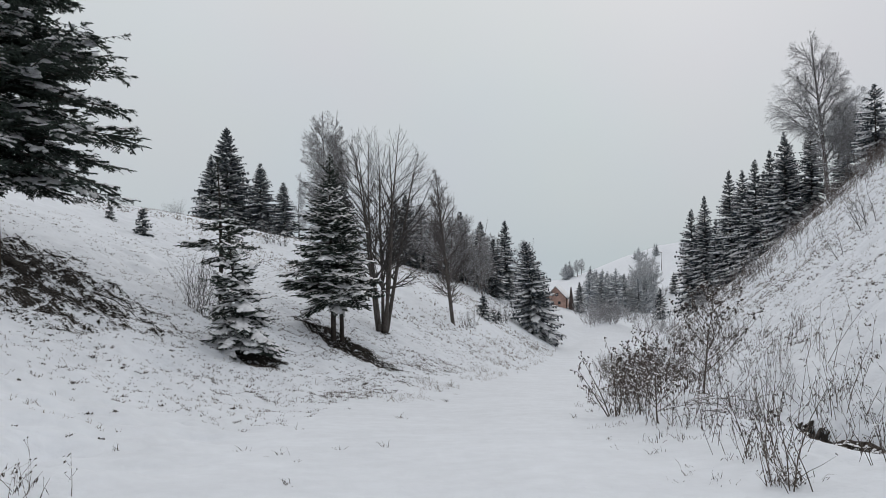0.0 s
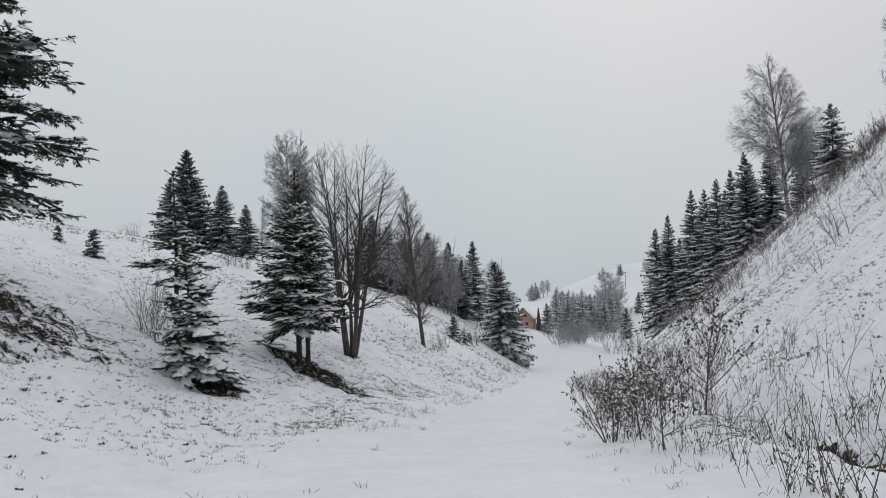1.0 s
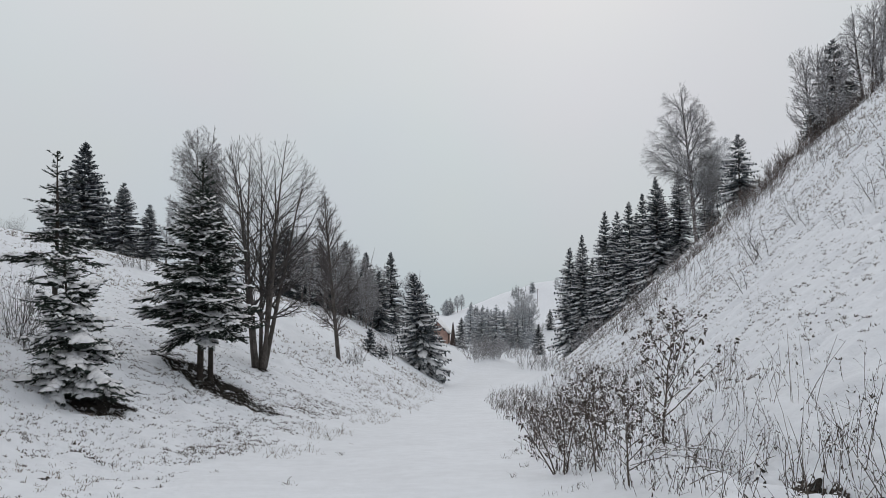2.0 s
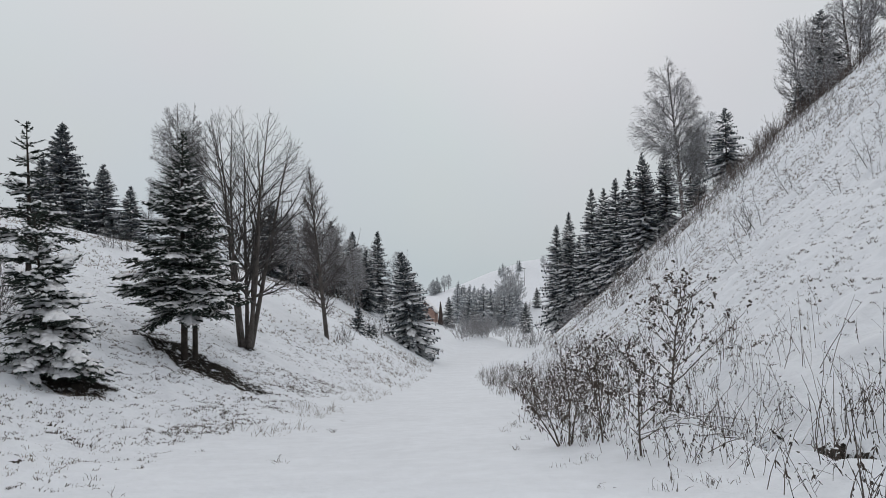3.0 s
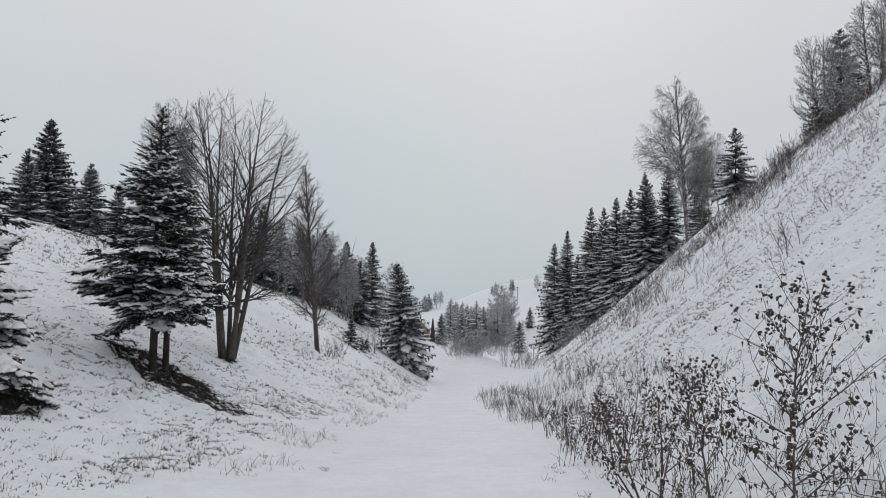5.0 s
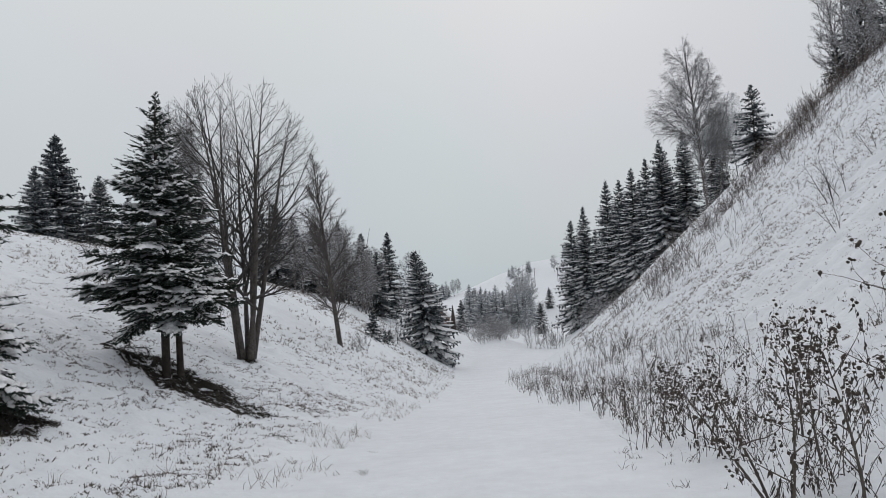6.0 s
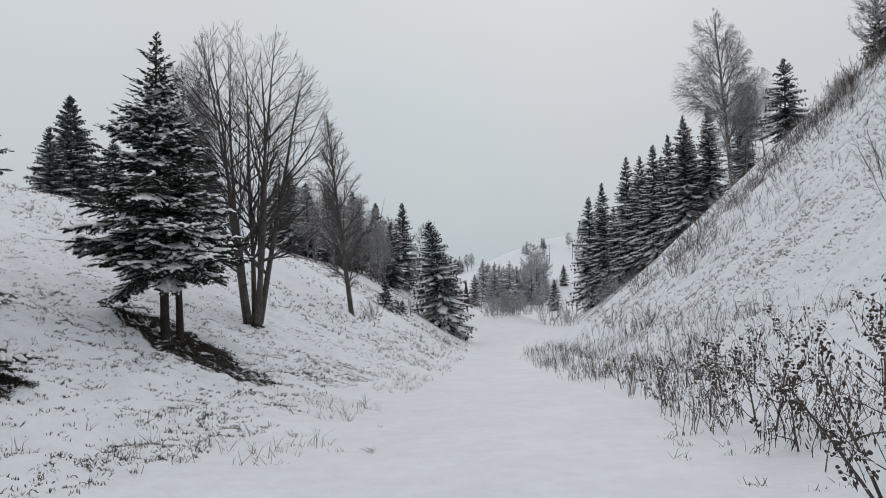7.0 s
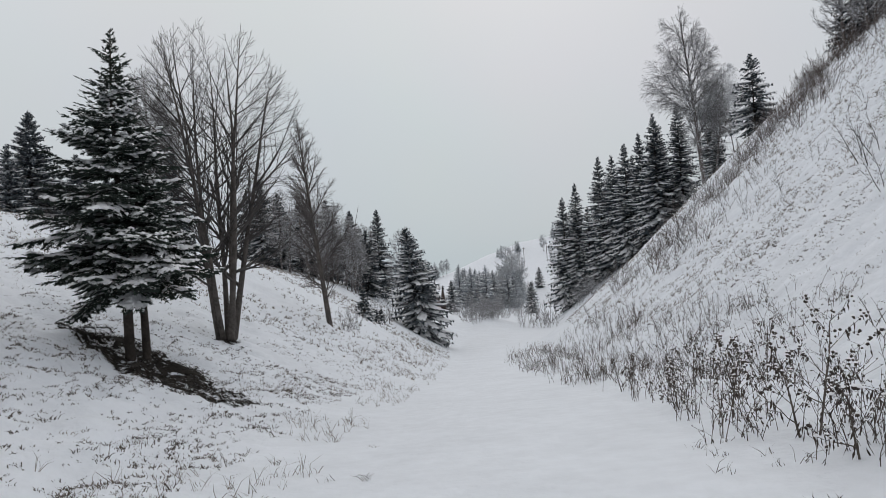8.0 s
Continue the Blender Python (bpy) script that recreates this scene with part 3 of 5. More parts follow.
# ---- spruces on the left bank ----
NEAR = dict(twig=0.12, blades=9, needle_w=0.014)
SKIRT = ((0, 0.7), (0.06, 1.0), (0.2, 0.92), (0.3, 0.72), (0.47, 0.52), (0.63, 0.4), (0.76, 0.23), (0.9, 0.1), (1, 0.03))
spruce((-13.9, 20.0), "large dark spruce with snow-laden lower boughs on the bank", 11, 16.0, 3.9, 2.9, twig=0.25, blades=9, snow=0.5, fleck=0.05, needle_w=0.022, droop=0.24, gap=0.26, dense=11, pad=3.6, profile=((0, 0.8), (0.08, 1.0), (0.4, 0.95), (0.65, 0.6), (1, 0.03)), loaded=0.2)
spruce((-8.75, 25.5), "slender open spruce with thin tiered branches on the bank", 12, 6.4, 1.5, 2.5, snow=0.3, fleck=0.3, sparse=0.62, gap=0.36, pad=1.0, profile=((0, 0.9), (0.1, 1.0), (0.3, 0.8), (0.5, 0.55), (0.7, 0.42), (0.85, 0.2), (1, 0.04)), loaded=0.3, droop=0.16, **NEAR)
spruce((-6.6, 21.5), "small spruce bowed under heavy snow above bare earth", 13, 4.0, 1.6, 0.35, twig=0.11, blades=9, snow=0.5, fleck=0.12, trunk_r=0.06, lean=(-0.3, 0), droop=0.5, gap=0.3, dense=7, pad=3.2, ragged=0.22, profile=((0, 0.85), (0.1, 1.0), (0.35, 0.75), (0.6, 0.5), (0.8, 0.34), (1, 0.05)), loaded=0.7)
spruce((-4.95, 28.7), "dark spruce with a bare lower stem and snow pads", 14, 8.3, 2.3, 1.9, snow=0.14, fleck=0.2, trunk_r=0.12, gap=0.3, dense=10, ragged=0.2, pad=1.8, droop=0.22, profile=SKIRT, loaded=0.52, **NEAR)
spruce((-4.6, 28.85), "dark spruce with a bare stem, grown against its neighbour", 15, 5.6, 1.9, 2.0, snow=0.14, fleck=0.2, trunk_r=0.10, gap=0.38, dense=9, ragged=0.22, pad=1.8, droop=0.22, profile=SKIRT, loaded=0.52, **NEAR)

# farther spruces grow from a few forms
HILL = "spruces on the hilltop"
WIDE = ((0, 0.85), (0.06, 1.0), (0.25, 0.9), (0.5, 0.66), (0.75, 0.36), (0.9, 0.16), (1, 0.03))
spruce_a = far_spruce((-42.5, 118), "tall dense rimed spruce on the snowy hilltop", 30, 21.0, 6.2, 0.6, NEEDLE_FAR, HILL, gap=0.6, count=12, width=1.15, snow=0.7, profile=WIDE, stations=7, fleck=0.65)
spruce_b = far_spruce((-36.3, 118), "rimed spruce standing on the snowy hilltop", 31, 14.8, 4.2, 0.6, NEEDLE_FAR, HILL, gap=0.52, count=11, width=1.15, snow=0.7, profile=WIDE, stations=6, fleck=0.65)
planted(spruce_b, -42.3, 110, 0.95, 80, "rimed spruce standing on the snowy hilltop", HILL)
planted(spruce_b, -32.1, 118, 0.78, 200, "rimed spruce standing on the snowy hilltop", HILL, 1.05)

GROVE = "spruces of the bank's grove"
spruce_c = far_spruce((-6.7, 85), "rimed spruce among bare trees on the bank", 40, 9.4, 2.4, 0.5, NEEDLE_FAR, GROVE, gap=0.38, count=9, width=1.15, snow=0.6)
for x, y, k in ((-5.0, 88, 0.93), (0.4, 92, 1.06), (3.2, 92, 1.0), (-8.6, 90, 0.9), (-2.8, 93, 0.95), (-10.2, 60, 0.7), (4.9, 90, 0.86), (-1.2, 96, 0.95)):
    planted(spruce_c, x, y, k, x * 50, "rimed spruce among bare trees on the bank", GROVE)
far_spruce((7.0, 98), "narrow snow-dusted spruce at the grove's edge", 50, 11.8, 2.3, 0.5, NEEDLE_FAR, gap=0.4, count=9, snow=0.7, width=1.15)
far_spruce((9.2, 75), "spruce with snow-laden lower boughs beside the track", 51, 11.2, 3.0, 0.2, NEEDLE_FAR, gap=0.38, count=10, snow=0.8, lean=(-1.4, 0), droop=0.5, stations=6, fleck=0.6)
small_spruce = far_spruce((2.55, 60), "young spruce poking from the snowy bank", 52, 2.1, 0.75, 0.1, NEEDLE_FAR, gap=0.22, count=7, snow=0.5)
for x, y, k in ((-17.9, 37.5, 0.75), (-20.4, 38.5, 0.45), (3.6, 62.5, 0.5), (4.2, 65.5, 0.5)):
    planted(small_spruce, x, y, k, x * 30, "spruce seedling poking from the snowy bank")

STAND = "spruces of the stand below the steep slope"
spruce_d = far_spruce((51.4, 138), "tall snow-dusted spruce in a dense stand", 60, 23.9, 3.9, 0.8, NEEDLE_HAZE, STAND, gap=0.62, count=10, width=1.25, droop=0.45, snow=0.9, fleck=0.9)
spruce_e = far_spruce((55.0, 122), "tall snow-dusted spruce in a dense stand", 61, 21.2, 4.2, 0.8, NEEDLE_HAZE, STAND, gap=0.66, count=10, width=1.25, snow=0.9, fleck=0.9, droop=0.42)
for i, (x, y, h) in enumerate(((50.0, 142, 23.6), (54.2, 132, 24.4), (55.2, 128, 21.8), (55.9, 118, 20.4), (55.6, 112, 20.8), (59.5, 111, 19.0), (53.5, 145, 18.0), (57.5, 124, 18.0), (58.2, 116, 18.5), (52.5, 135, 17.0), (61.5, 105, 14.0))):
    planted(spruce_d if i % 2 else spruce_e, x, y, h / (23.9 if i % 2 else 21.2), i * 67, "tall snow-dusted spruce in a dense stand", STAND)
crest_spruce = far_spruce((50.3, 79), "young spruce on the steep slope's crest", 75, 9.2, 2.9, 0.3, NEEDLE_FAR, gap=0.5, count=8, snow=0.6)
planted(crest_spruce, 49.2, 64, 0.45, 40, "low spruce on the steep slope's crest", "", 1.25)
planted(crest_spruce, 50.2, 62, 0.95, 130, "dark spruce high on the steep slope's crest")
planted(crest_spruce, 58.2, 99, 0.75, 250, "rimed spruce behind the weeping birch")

# ---- bare trees ----
OVAL = ((0, 0.5), (0.12, 0.55), (0.3, 0.85), (0.5, 1.0), (0.7, 0.9), (0.85, 0.62), (0.95, 0.3), (1, 0.06))
def scaled(outline, r):
    return [(f, r * k) for f, k in outline]


crown_tree((-3.6, 35.3), "leafless many-stemmed maple with furrowed grey stems", "maple_tree", "maple", BARK_GREY, TWIG, seed=91, h=11.5, stems=7, r0=0.13, twig_r=0.0062,
           outline=((0, 0.8), (0.2, 2.4), (0.36, 3.2), (0.55, 3.4), (0.75, 3.0), (0.88, 2.2), (0.96, 1.2), (1, 0.4)), lean=(0.1, 0), foot=0.34, tilt=(0.03, 0.27), lump=0.05,
           tiers=((17, 0.2, 0.95, 4.2, 0.075, 0.05, 7), (9, 0.15, 0.7, 1.6, 0.06, 0.07, 4), (4, 0.15, 0.6, 0.6, 0.05, 0.10, 2)))
crown_tree((0.0, 47.0), "slender leafless birch with a dark trunk on the bank", "birch_tree", "birch", BARK_GREY, TWIG_GREY, seed=82, h=11.3, stems=1, r0=0.15, twig_r=0.0065,
           outline=((0, 0.4), (0.12, 0.9), (0.28, 1.6), (0.5, 1.85), (0.7, 1.6), (0.88, 1.05), (1, 0.2)), lean=(-1.05, 0), wander=0.006,
           tiers=((72, 0.14, 0.8, 2.6, 0.05, 0.07, 6), (12, 0.12, 0.7, 0.95, 0.02, 0.10, 3), (5, 0.1, 0.6, 0.42, 0.0, 0.12, 2)))
crown_tree((-14.2, 70), "slender rimed birch behind the bank's crest", "birch_tree", "birch", BARK_RIME, TWIG_BIRCH, seed=83, h=15.2, stems=3, r0=0.13, twig_r=0.013,
           outline=scaled(OVAL, 3.3), foot=0.4, tilt=(0.03, 0.15), tiers=((40, 0.12, 0.85, 4.0, 0.03, 0.05, 6), (13, 0.12, 0.65, 1.6, 0.02, 0.09, 4), (7, 0.1, 0.6, 0.7, -0.02, 0.12, 3)))
crown_tree((-30.4, 122), "thin rimed birch on the hilltop", "birch_tree", "birch", BARK_RIME, TWIG_FROST_HAZE, seed=84, h=14.0, stems=1, r0=0.16, twig_r=0.02,
           outline=scaled(OVAL, 2.4), tiers=((34, 0.15, 0.7, 2.4, 0.04, 0.06, 5), (9, 0.12, 0.6, 1.0, 0.0, 0.1, 3), (5, 0.1, 0.6, 0.6, -0.1, 0.12, 2)))
grove_tree = crown_tree((-1.5, 80), "leafless rimed tree of the bank's grove", "bare_tree", "bare tree", BARK_RIME, TWIG_RIME, "bare trees of the grove", seed=90, h=10.8, stems=3, r0=0.12, twig_r=0.012,
                        outline=scaled(OVAL, 2.5), foot=0.8, tiers=((26, 0.1, 0.9, 3.0, 0.03, 0.06, 5), (9, 0.12, 0.7, 1.2, 0.02, 0.1, 3), (5, 0.1, 0.6, 0.5, 0.0, 0.12, 2)))
for x, y, k in ((1.6, 88, 0.92), (-4.0, 82, 0.85), (4.6, 90, 0.82), (9.6, 94, 1.0), (-6.0, 93, 0.85), (2.6, 84, 0.8), (0.2, 86, 0.85), (3.4, 87, 0.7)):
    planted(grove_tree, x, y, k, x * 77, "leafless rimed tree of the bank's grove", "bare trees of the grove")
WEEP = ((14, 0.12, 0.6, 3.4, 0.02, 0.07, 4), (7, 0.1, 0.65, 1.7, -0.10, 0.08, 3), (4, 0.05, 0.5, 1.1, -0.4, 0.06, 2))
crown_tree((53.6, 95), "tall weeping birch leaning out from the steep slope", "birch_tree", "birch", BARK_RIME, TWIG_BIRCH, seed=100, h=26.3, stems=1, r0=0.32, twig_r=0.010,
           outline=((0, 1.0), (0.15, 3.5), (0.28, 6.8), (0.5, 6.6), (0.7, 4.8), (0.85, 3.2), (0.95, 1.9), (1, 0.5)), lean=(-3.2, 0), wander=0.012, lump=0.10,
           tiers=((32, 0.2, 0.85, 11.0, 0.035, 0.05, 8), *WEEP))
crown_tree((55.8, 96), "weeping birch beside a taller one on the slope", "birch_tree", "birch", BARK_RIME, TWIG_FROST_HAZE, seed=103, h=17.0, stems=1, r0=0.22, twig_r=0.009,
           outline=((0, 0.6), (0.3, 1.8), (0.5, 3.8), (0.7, 4.4), (0.85, 3.2), (0.95, 1.8), (1, 0.4)), lean=(3.0, 0), wander=0.012, lump=0.10, tiers=((10, 0.35, 0.8, 6.0, 0.05, 0.05, 6), *WEEP))
crest_tree = crown_tree((47.7, 62), "leafless rimed tree on the steep slope's crest", "bare_tree", "bare tree", BARK_RIME, TWIG_RIME, "bare trees of the crest", seed=104, h=10.4, stems=2, r0=0.16, twig_r=0.010,
                        outline=scaled(OVAL, 3.4), foot=0.5, tiers=((30, 0.08, 0.75, 3.6, 0.06, 0.06, 6), (11, 0.12, 0.6, 1.4, 0.03, 0.09, 4), (6, 0.1, 0.6, 0.6, 0.0, 0.12, 3)))
for x, y, k in ((46.3, 58, 0.8), (51.2, 59, 0.9), (54.5, 61, 1.0), (57.5, 60, 0.95)):
    planted(crest_tree, x, y, k, x * 31, "leafless rimed tree on the steep slope's crest", "bare trees of the crest")


# ---- shrubs ----
def bare_parts(seed, stems, h, spread, kids, ratio, r0, twig_r, lean=(0, 0), start=0.2, sides=4, up=0.06, inner=0.35, angle=0.6, wander=0.09, fan=0.24, crook=0.10):
    """Stems and twigs of a leafless shrub: tapered shoots that fork into ever finer twigs."""
    rng = np.random.default_rng(seed)
    wood, twigs = Geo(), Geo()
    levels = len(kids) + 1

    def limb(p, d, L, rad, level, out):
        n = 8 if level == 0 else (6 if level == 1 else (4 if level == 2 else 3))
        pts, dirs = [np.array(p)], [d]
        for i in range(n):
            bend = rng.normal(0, wander if level == 0 else crook, 3)
            bend[2] += up
            d = unit(d + bend)
            pts.append(pts[-1] + d * L / n)
            dirs.append(d)
        f = np.linspace(0, 1, n + 1)
        rr = np.maximum(rad * (1 - f) ** 0.85, twig_r * (1 - 0.75 * f))
        (wood if level < 1 else twigs).tube(pts, rr, sides if level == 0 else (4 if level < 2 else 3), False)
        if level >= levels - 1:
            return
        m = int(round(kids[level] * rng.uniform(0.8, 1.2)))
        lo = start if level == 0 else 0.15
        for q in np.linspace(lo, 0.97, m) + rng.normal(0, 0.02, m):
            q = min(max(q, lo), 0.98)
            i = min(int(q * n), n - 1)
            at = pts[i] + (pts[i + 1] - pts[i]) * (q * n - i)
            perp = unit(np.cross(dirs[i], rng.normal(0, 1, 3)) + (0.5 if level == 0 else 0.25) * out)
            a = angle * rng.uniform(0.7, 1.3) * (1.15 - 0.3 * q)
            nd = unit(dirs[i] * math.cos(a) + perp * math.sin(a))
            nl = L * (1.15 - q * 0.8) * ratio[level] * rng.uniform(0.7, 1.25)
            limb(at, nd, nl, max(rad * (1 - q) ** 0.85 * rng.uniform(0.35, 0.6), twig_r * 1.2), level + 1, unit(out + 0.6 * perp))

    for s in range(stems):
        az = s * 6.283 / stems + rng.normal(0, 0.3)
        off = 0.0 if stems == 1 else rng.uniform(0.3, 1.0) * inner
        tilt = 0.0 if stems == 1 else rng.uniform(0.05, fan) * spread
        hs = h * (1 if s == 0 else rng.uniform(0.78, 1.0))
        out = np.array((math.cos(az), math.sin(az), 0.0)) * (1.0 if stems > 1 else 0.0)
        limb((off * math.cos(az), off * math.sin(az), -0.3), unit(np.array((math.cos(az) * tilt + lean[0], math.sin(az) * tilt + lean[1], 1.0))), hs, r0 * rng.uniform(0.7, 1.1), 0, out)
    return wood, twigs


def shrub(place, label, seed, h, stems=12, mat=BROWN_TWIG, name="shrub", spread=2.2, kids=(6, 3), twig_r=0.005, inner=0.3, group="", r0=0.014, **more):
    x, y = place
    ob = new(name)
    wood, twigs = bare_parts(seed, stems, h, spread, kids=kids, ratio=(0.42, 0.5), r0=r0, twig_r=twig_r, inner=inner, **more)
    part("stem", wood, mat, ob)
    part("crown", twigs, mat, ob)
    ob.matrix_world = pose(x, y, gz(x, y))
    return tagged(ob, label, "shrub", group)


bush = shrub((-9.6, 25.0), "leafless shrub of thin upright shoots on the bank", 110, 2.6, 12, TWIG)
slope_bush = shrub((30.0, 62.0), "brown leafless shrub on the steep slope", 111, 2.6, 7, BROWN_TWIG, kids=(5, 3), twig_r=0.014, r0=0.025, inner=0.6, group="shrubs of the steep slope")
slope_bush_b = shrub((33.0, 64.0), "brown leafless shrub on the steep slope", 112, 2.2, 6, TWIG_RIME, kids=(5, 3), twig_r=0.014, r0=0.022, inner=0.7, group="shrubs of the steep slope")
sapling = shrub((21.5, 34.0), "thin leaning sapling on the steep slope", 113, 2.6, 2, TWIG, spread=1.2, kids=(7, 3), twig_r=0.006, r0=0.02, group="saplings of the steep slope", lean=(-0.25, 0))
rng = np.random.default_rng(7)
for i in range(80):
    # thickest along the brow, where the slope turns away
    f = rng.random() ** 0.9
    y = 55 + 9 * f + rng.normal(0, 3.0)
    v = 7 + 29 * f + rng.normal(0, 2.0)
    if v > 5:
        planted((slope_bush, slope_bush_b)[i % 2], float(x_right(y)) + v, y, rng.uniform(0.4, 0.95), rng.uniform(0, 360), "brown leafless shrub on the steep slope", "shrubs of the steep slope")
for i in range(50):
    f = rng.random() ** 0.7
    y = 55 + 9 * f - rng.uniform(1, 11)
    v = 9 + 27 * f + rng.normal(0, 1.0)
    planted((slope_bush, slope_bush_b)[i % 2], float(x_right(y)) + v, y, rng.uniform(0.3, 0.75), rng.uniform(0, 360), "brown leafless shrub near the slope's crest", "shrubs of the steep slope")
for i in range(60):
    y, v = rng.uniform(24, 60), rng.uniform(9, 32)
    planted(sapling if i % 3 else slope_bush_b, float(x_right(y)) + v, y, rng.uniform(0.3, 0.9), rng.uniform(-40, 40), "thin leaning sapling on the steep slope", "saplings of the steep slope")
for x, y, k in ((15.6, 43.5, 0.55), (16.3, 44.3, 0.5), (15.2, 44.6, 0.45)):
    planted(slope_bush, x, y, k, x * 90, "low brown shrub at the slope's foot")
for x, y, k in ((-13.5, 48.2, 0.9), (-27.0, 62.0, 0.8), (-12.8, 49.0, 0.7), (4.9, 67.5, 1.1), (3.4, 66.0, 0.8), (1.4, 50, 0.7), (0.8, 47.6, 0.6), (-10.4, 27.2, 0.8), (-9.0, 24.6, 0.75), (-31.0, 70.0, 0.9)):
    planted(bush, x, y, k, x * 40, "leafless shrub of thin upright shoots on the bank")

# ---- the farmhouse and the far side of the valley ----
def box(geo, x0, x1, y0, y1, z0, z1):
    v = [(x, y, z) for z in (z0, z1) for x, y in ((x0, y0), (x1, y0), (x1, y1), (x0, y1))]
    geo.add(v, [(0, 3, 2, 1), (4, 5, 6, 7), (0, 1, 5, 4), (1, 2, 6, 5), (2, 3, 7, 6), (3, 0, 4, 7)])


def gable_wall(w, d, wall, ridge):
    g = Geo()
    g.add([(-w, -d, -2), (w, -d, -2), (w, -d, wall), (0, -d, ridge), (-w, -d, wall), (-w, d, -2), (w, d, -2), (w, d, wall), (0, d, ridge), (-w, d, wall)],
          [(1, 6, 7, 2), (0, 4, 9, 5), (0, 1, 2, 4), (5, 9, 7, 6)], [(4, 2, 3), (9, 8, 7)])
    return g


def roof_slab(w, d, wall, ridge, thick, over, lift):
    g = Geo()
    k = (ridge - wall) / w
    for sx in (-1, 1):
        xe, ze = sx * (w + over), wall - over * k
        v = []
        for y in (-d - over, d + over):
            v += [(0, y, ridge + lift), (xe, y, ze + lift), (xe, y, ze + lift + thick), (0, y, ridge + lift + thick)]
        f = [(0, 1, 2, 3), (4, 7, 6, 5), (0, 4, 5, 1), (1, 5, 6, 2), (2, 6, 7, 3), (3, 7, 4, 0)]
        g.add(v, f)
    return g


house = new("farmhouse")
part("wall", gable_wall(2.9, 4.5, 2.2, 5.3), PLANK, house, "pinkish brown boarded gable wall")
part("roof", roof_slab(2.9, 4.5, 2.2, 5.3, 0.12, 0.5, 0.02), DARK_WOOD, house)
part("roof_snow", roof_slab(2.9, 4.5, 2.2, 5.3, 0.28, 0.42, 0.15), SNOW_PAD, house, "thick snow on the roof")
for wx, wz, ww in ((-0.8, 2.7, 0.3), (0.5, 2.7, 0.3), (-0.9, 0.3, 0.4), (1.0, 0.3, 0.4)):
    win = Geo()
    box(win, wx - ww, wx + ww, -4.56, -4.5, wz, wz + 0.85)
    wob = part("window", win, DARK_WOOD, house)
    pane = Geo()
    box(pane, wx - ww + 0.07, wx + ww - 0.07, -4.585, -4.56, wz + 0.07, wz + 0.78)
    part("pane", pane, GLASS, wob)
wing = Geo()
wing.add([(3.4, -4.2, -2), (5.2, -4.2, -2), (4.3, -4.2, 5.2), (3.4, -1.0, -2), (5.2, -1.0, -2), (4.3, -1.0, 5.2)], [(0, 3, 5, 2), (1, 2, 5, 4)], [(0, 1, 2), (3, 5, 4)])
part("porch_gable", wing, DARK_WOOD, house, "steep dark boarded porch gable")
house.matrix_world = pose(28.2, 195, -12.6, 0, 0, -14)
tagged(house, "small boarded farmhouse with snow on its steep roof", "farmhouse")

planted(spruce_c, 34.0, 190, 0.95, 20, "dark spruce beside the farmhouse")
# the far wood's misty paleness is in its needle colour, along with the frost
frost_haze_form = far_spruce((50.0, 214), "frosted, haze-pale spruce on the far side of the valley", 120, 15.0, 4.0, 0.6, NEEDLE_FROST_HAZE, "frosted spruces of the far wood", gap=0.7, count=8, snow=0.6, stations=4, width=1.4, fleck=0.5)
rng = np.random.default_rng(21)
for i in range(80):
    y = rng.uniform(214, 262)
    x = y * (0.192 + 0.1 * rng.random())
    planted(frost_haze_form, x, y, rng.uniform(0.5, 0.85), rng.uniform(0, 360), "frosted, haze-pale spruce on the far side of the valley", "frosted spruces of the far wood")
# bare trees of the far slope and skyline, hazed by their pale twig colour
frost_haze_tree = crown_tree((71, 262), "large frosted, haze-pale leafless tree on the far slope", "bare_tree", "bare tree", BARK_RIME, TWIG_FROST_HAZE, "frosted bare trees of the far wood", seed=121, h=19.5, stems=2, r0=0.26, twig_r=0.035,
                        outline=scaled(OVAL, 5.5), foot=0.6, tiers=((30, 0.2, 1.0, 6.0, 0.02, 0.07, 5), (12, 0.12, 0.75, 2.4, 0.01, 0.09, 3), (6, 0.1, 0.6, 1.0, 0.0, 0.12, 2)))
for x, y, k in ((70, 255, 0.85), (66, 235, 0.75), (77, 268, 0.8), (62, 228, 0.7), (57, 222, 0.6), (64, 240, 0.65), (118, 352, 0.5), (116, 335, 0.35), (104, 300, 0.4)):
    planted(frost_haze_tree, x, y, k, x * 20, "frosted, haze-pale leafless tree on the far slope", "frosted bare trees of the far wood")
planted(spruce_c, 56.5, 188, 0.95, 120, "snow-dusted spruce at the valley's bottom")
planted(spruce_c, 84.0, 262, 0.9, 10, "snow-dusted spruce on the far slope")
for i in range(7):
    planted(frost_haze_tree, rng.uniform(58, 72), rng.uniform(384, 402), rng.uniform(0.35, 0.6), i * 70, "distant frosted, haze-pale leafless tree on the skyline", "distant trees on the skyline")
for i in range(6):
    planted(frost_haze_form, rng.uniform(58, 73), rng.uniform(380, 402), rng.uniform(0.4, 0.7), i * 40, "distant frosted, haze-pale tree on the skyline", "distant trees on the skyline")
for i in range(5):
    planted(frost_haze_form, rng.uniform(100, 113), rng.uniform(374, 392), rng.uniform(0.3, 0.55), i * 50, "frosted, haze-pale spruce on the far hillside", "frosted spruces of the far wood")
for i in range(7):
    planted(frost_haze_form, rng.uniform(128, 150), rng.uniform(392, 402), rng.uniform(0.35, 0.6), i * 40, "distant frosted, haze-pale tree on the skyline", "distant trees on the skyline")
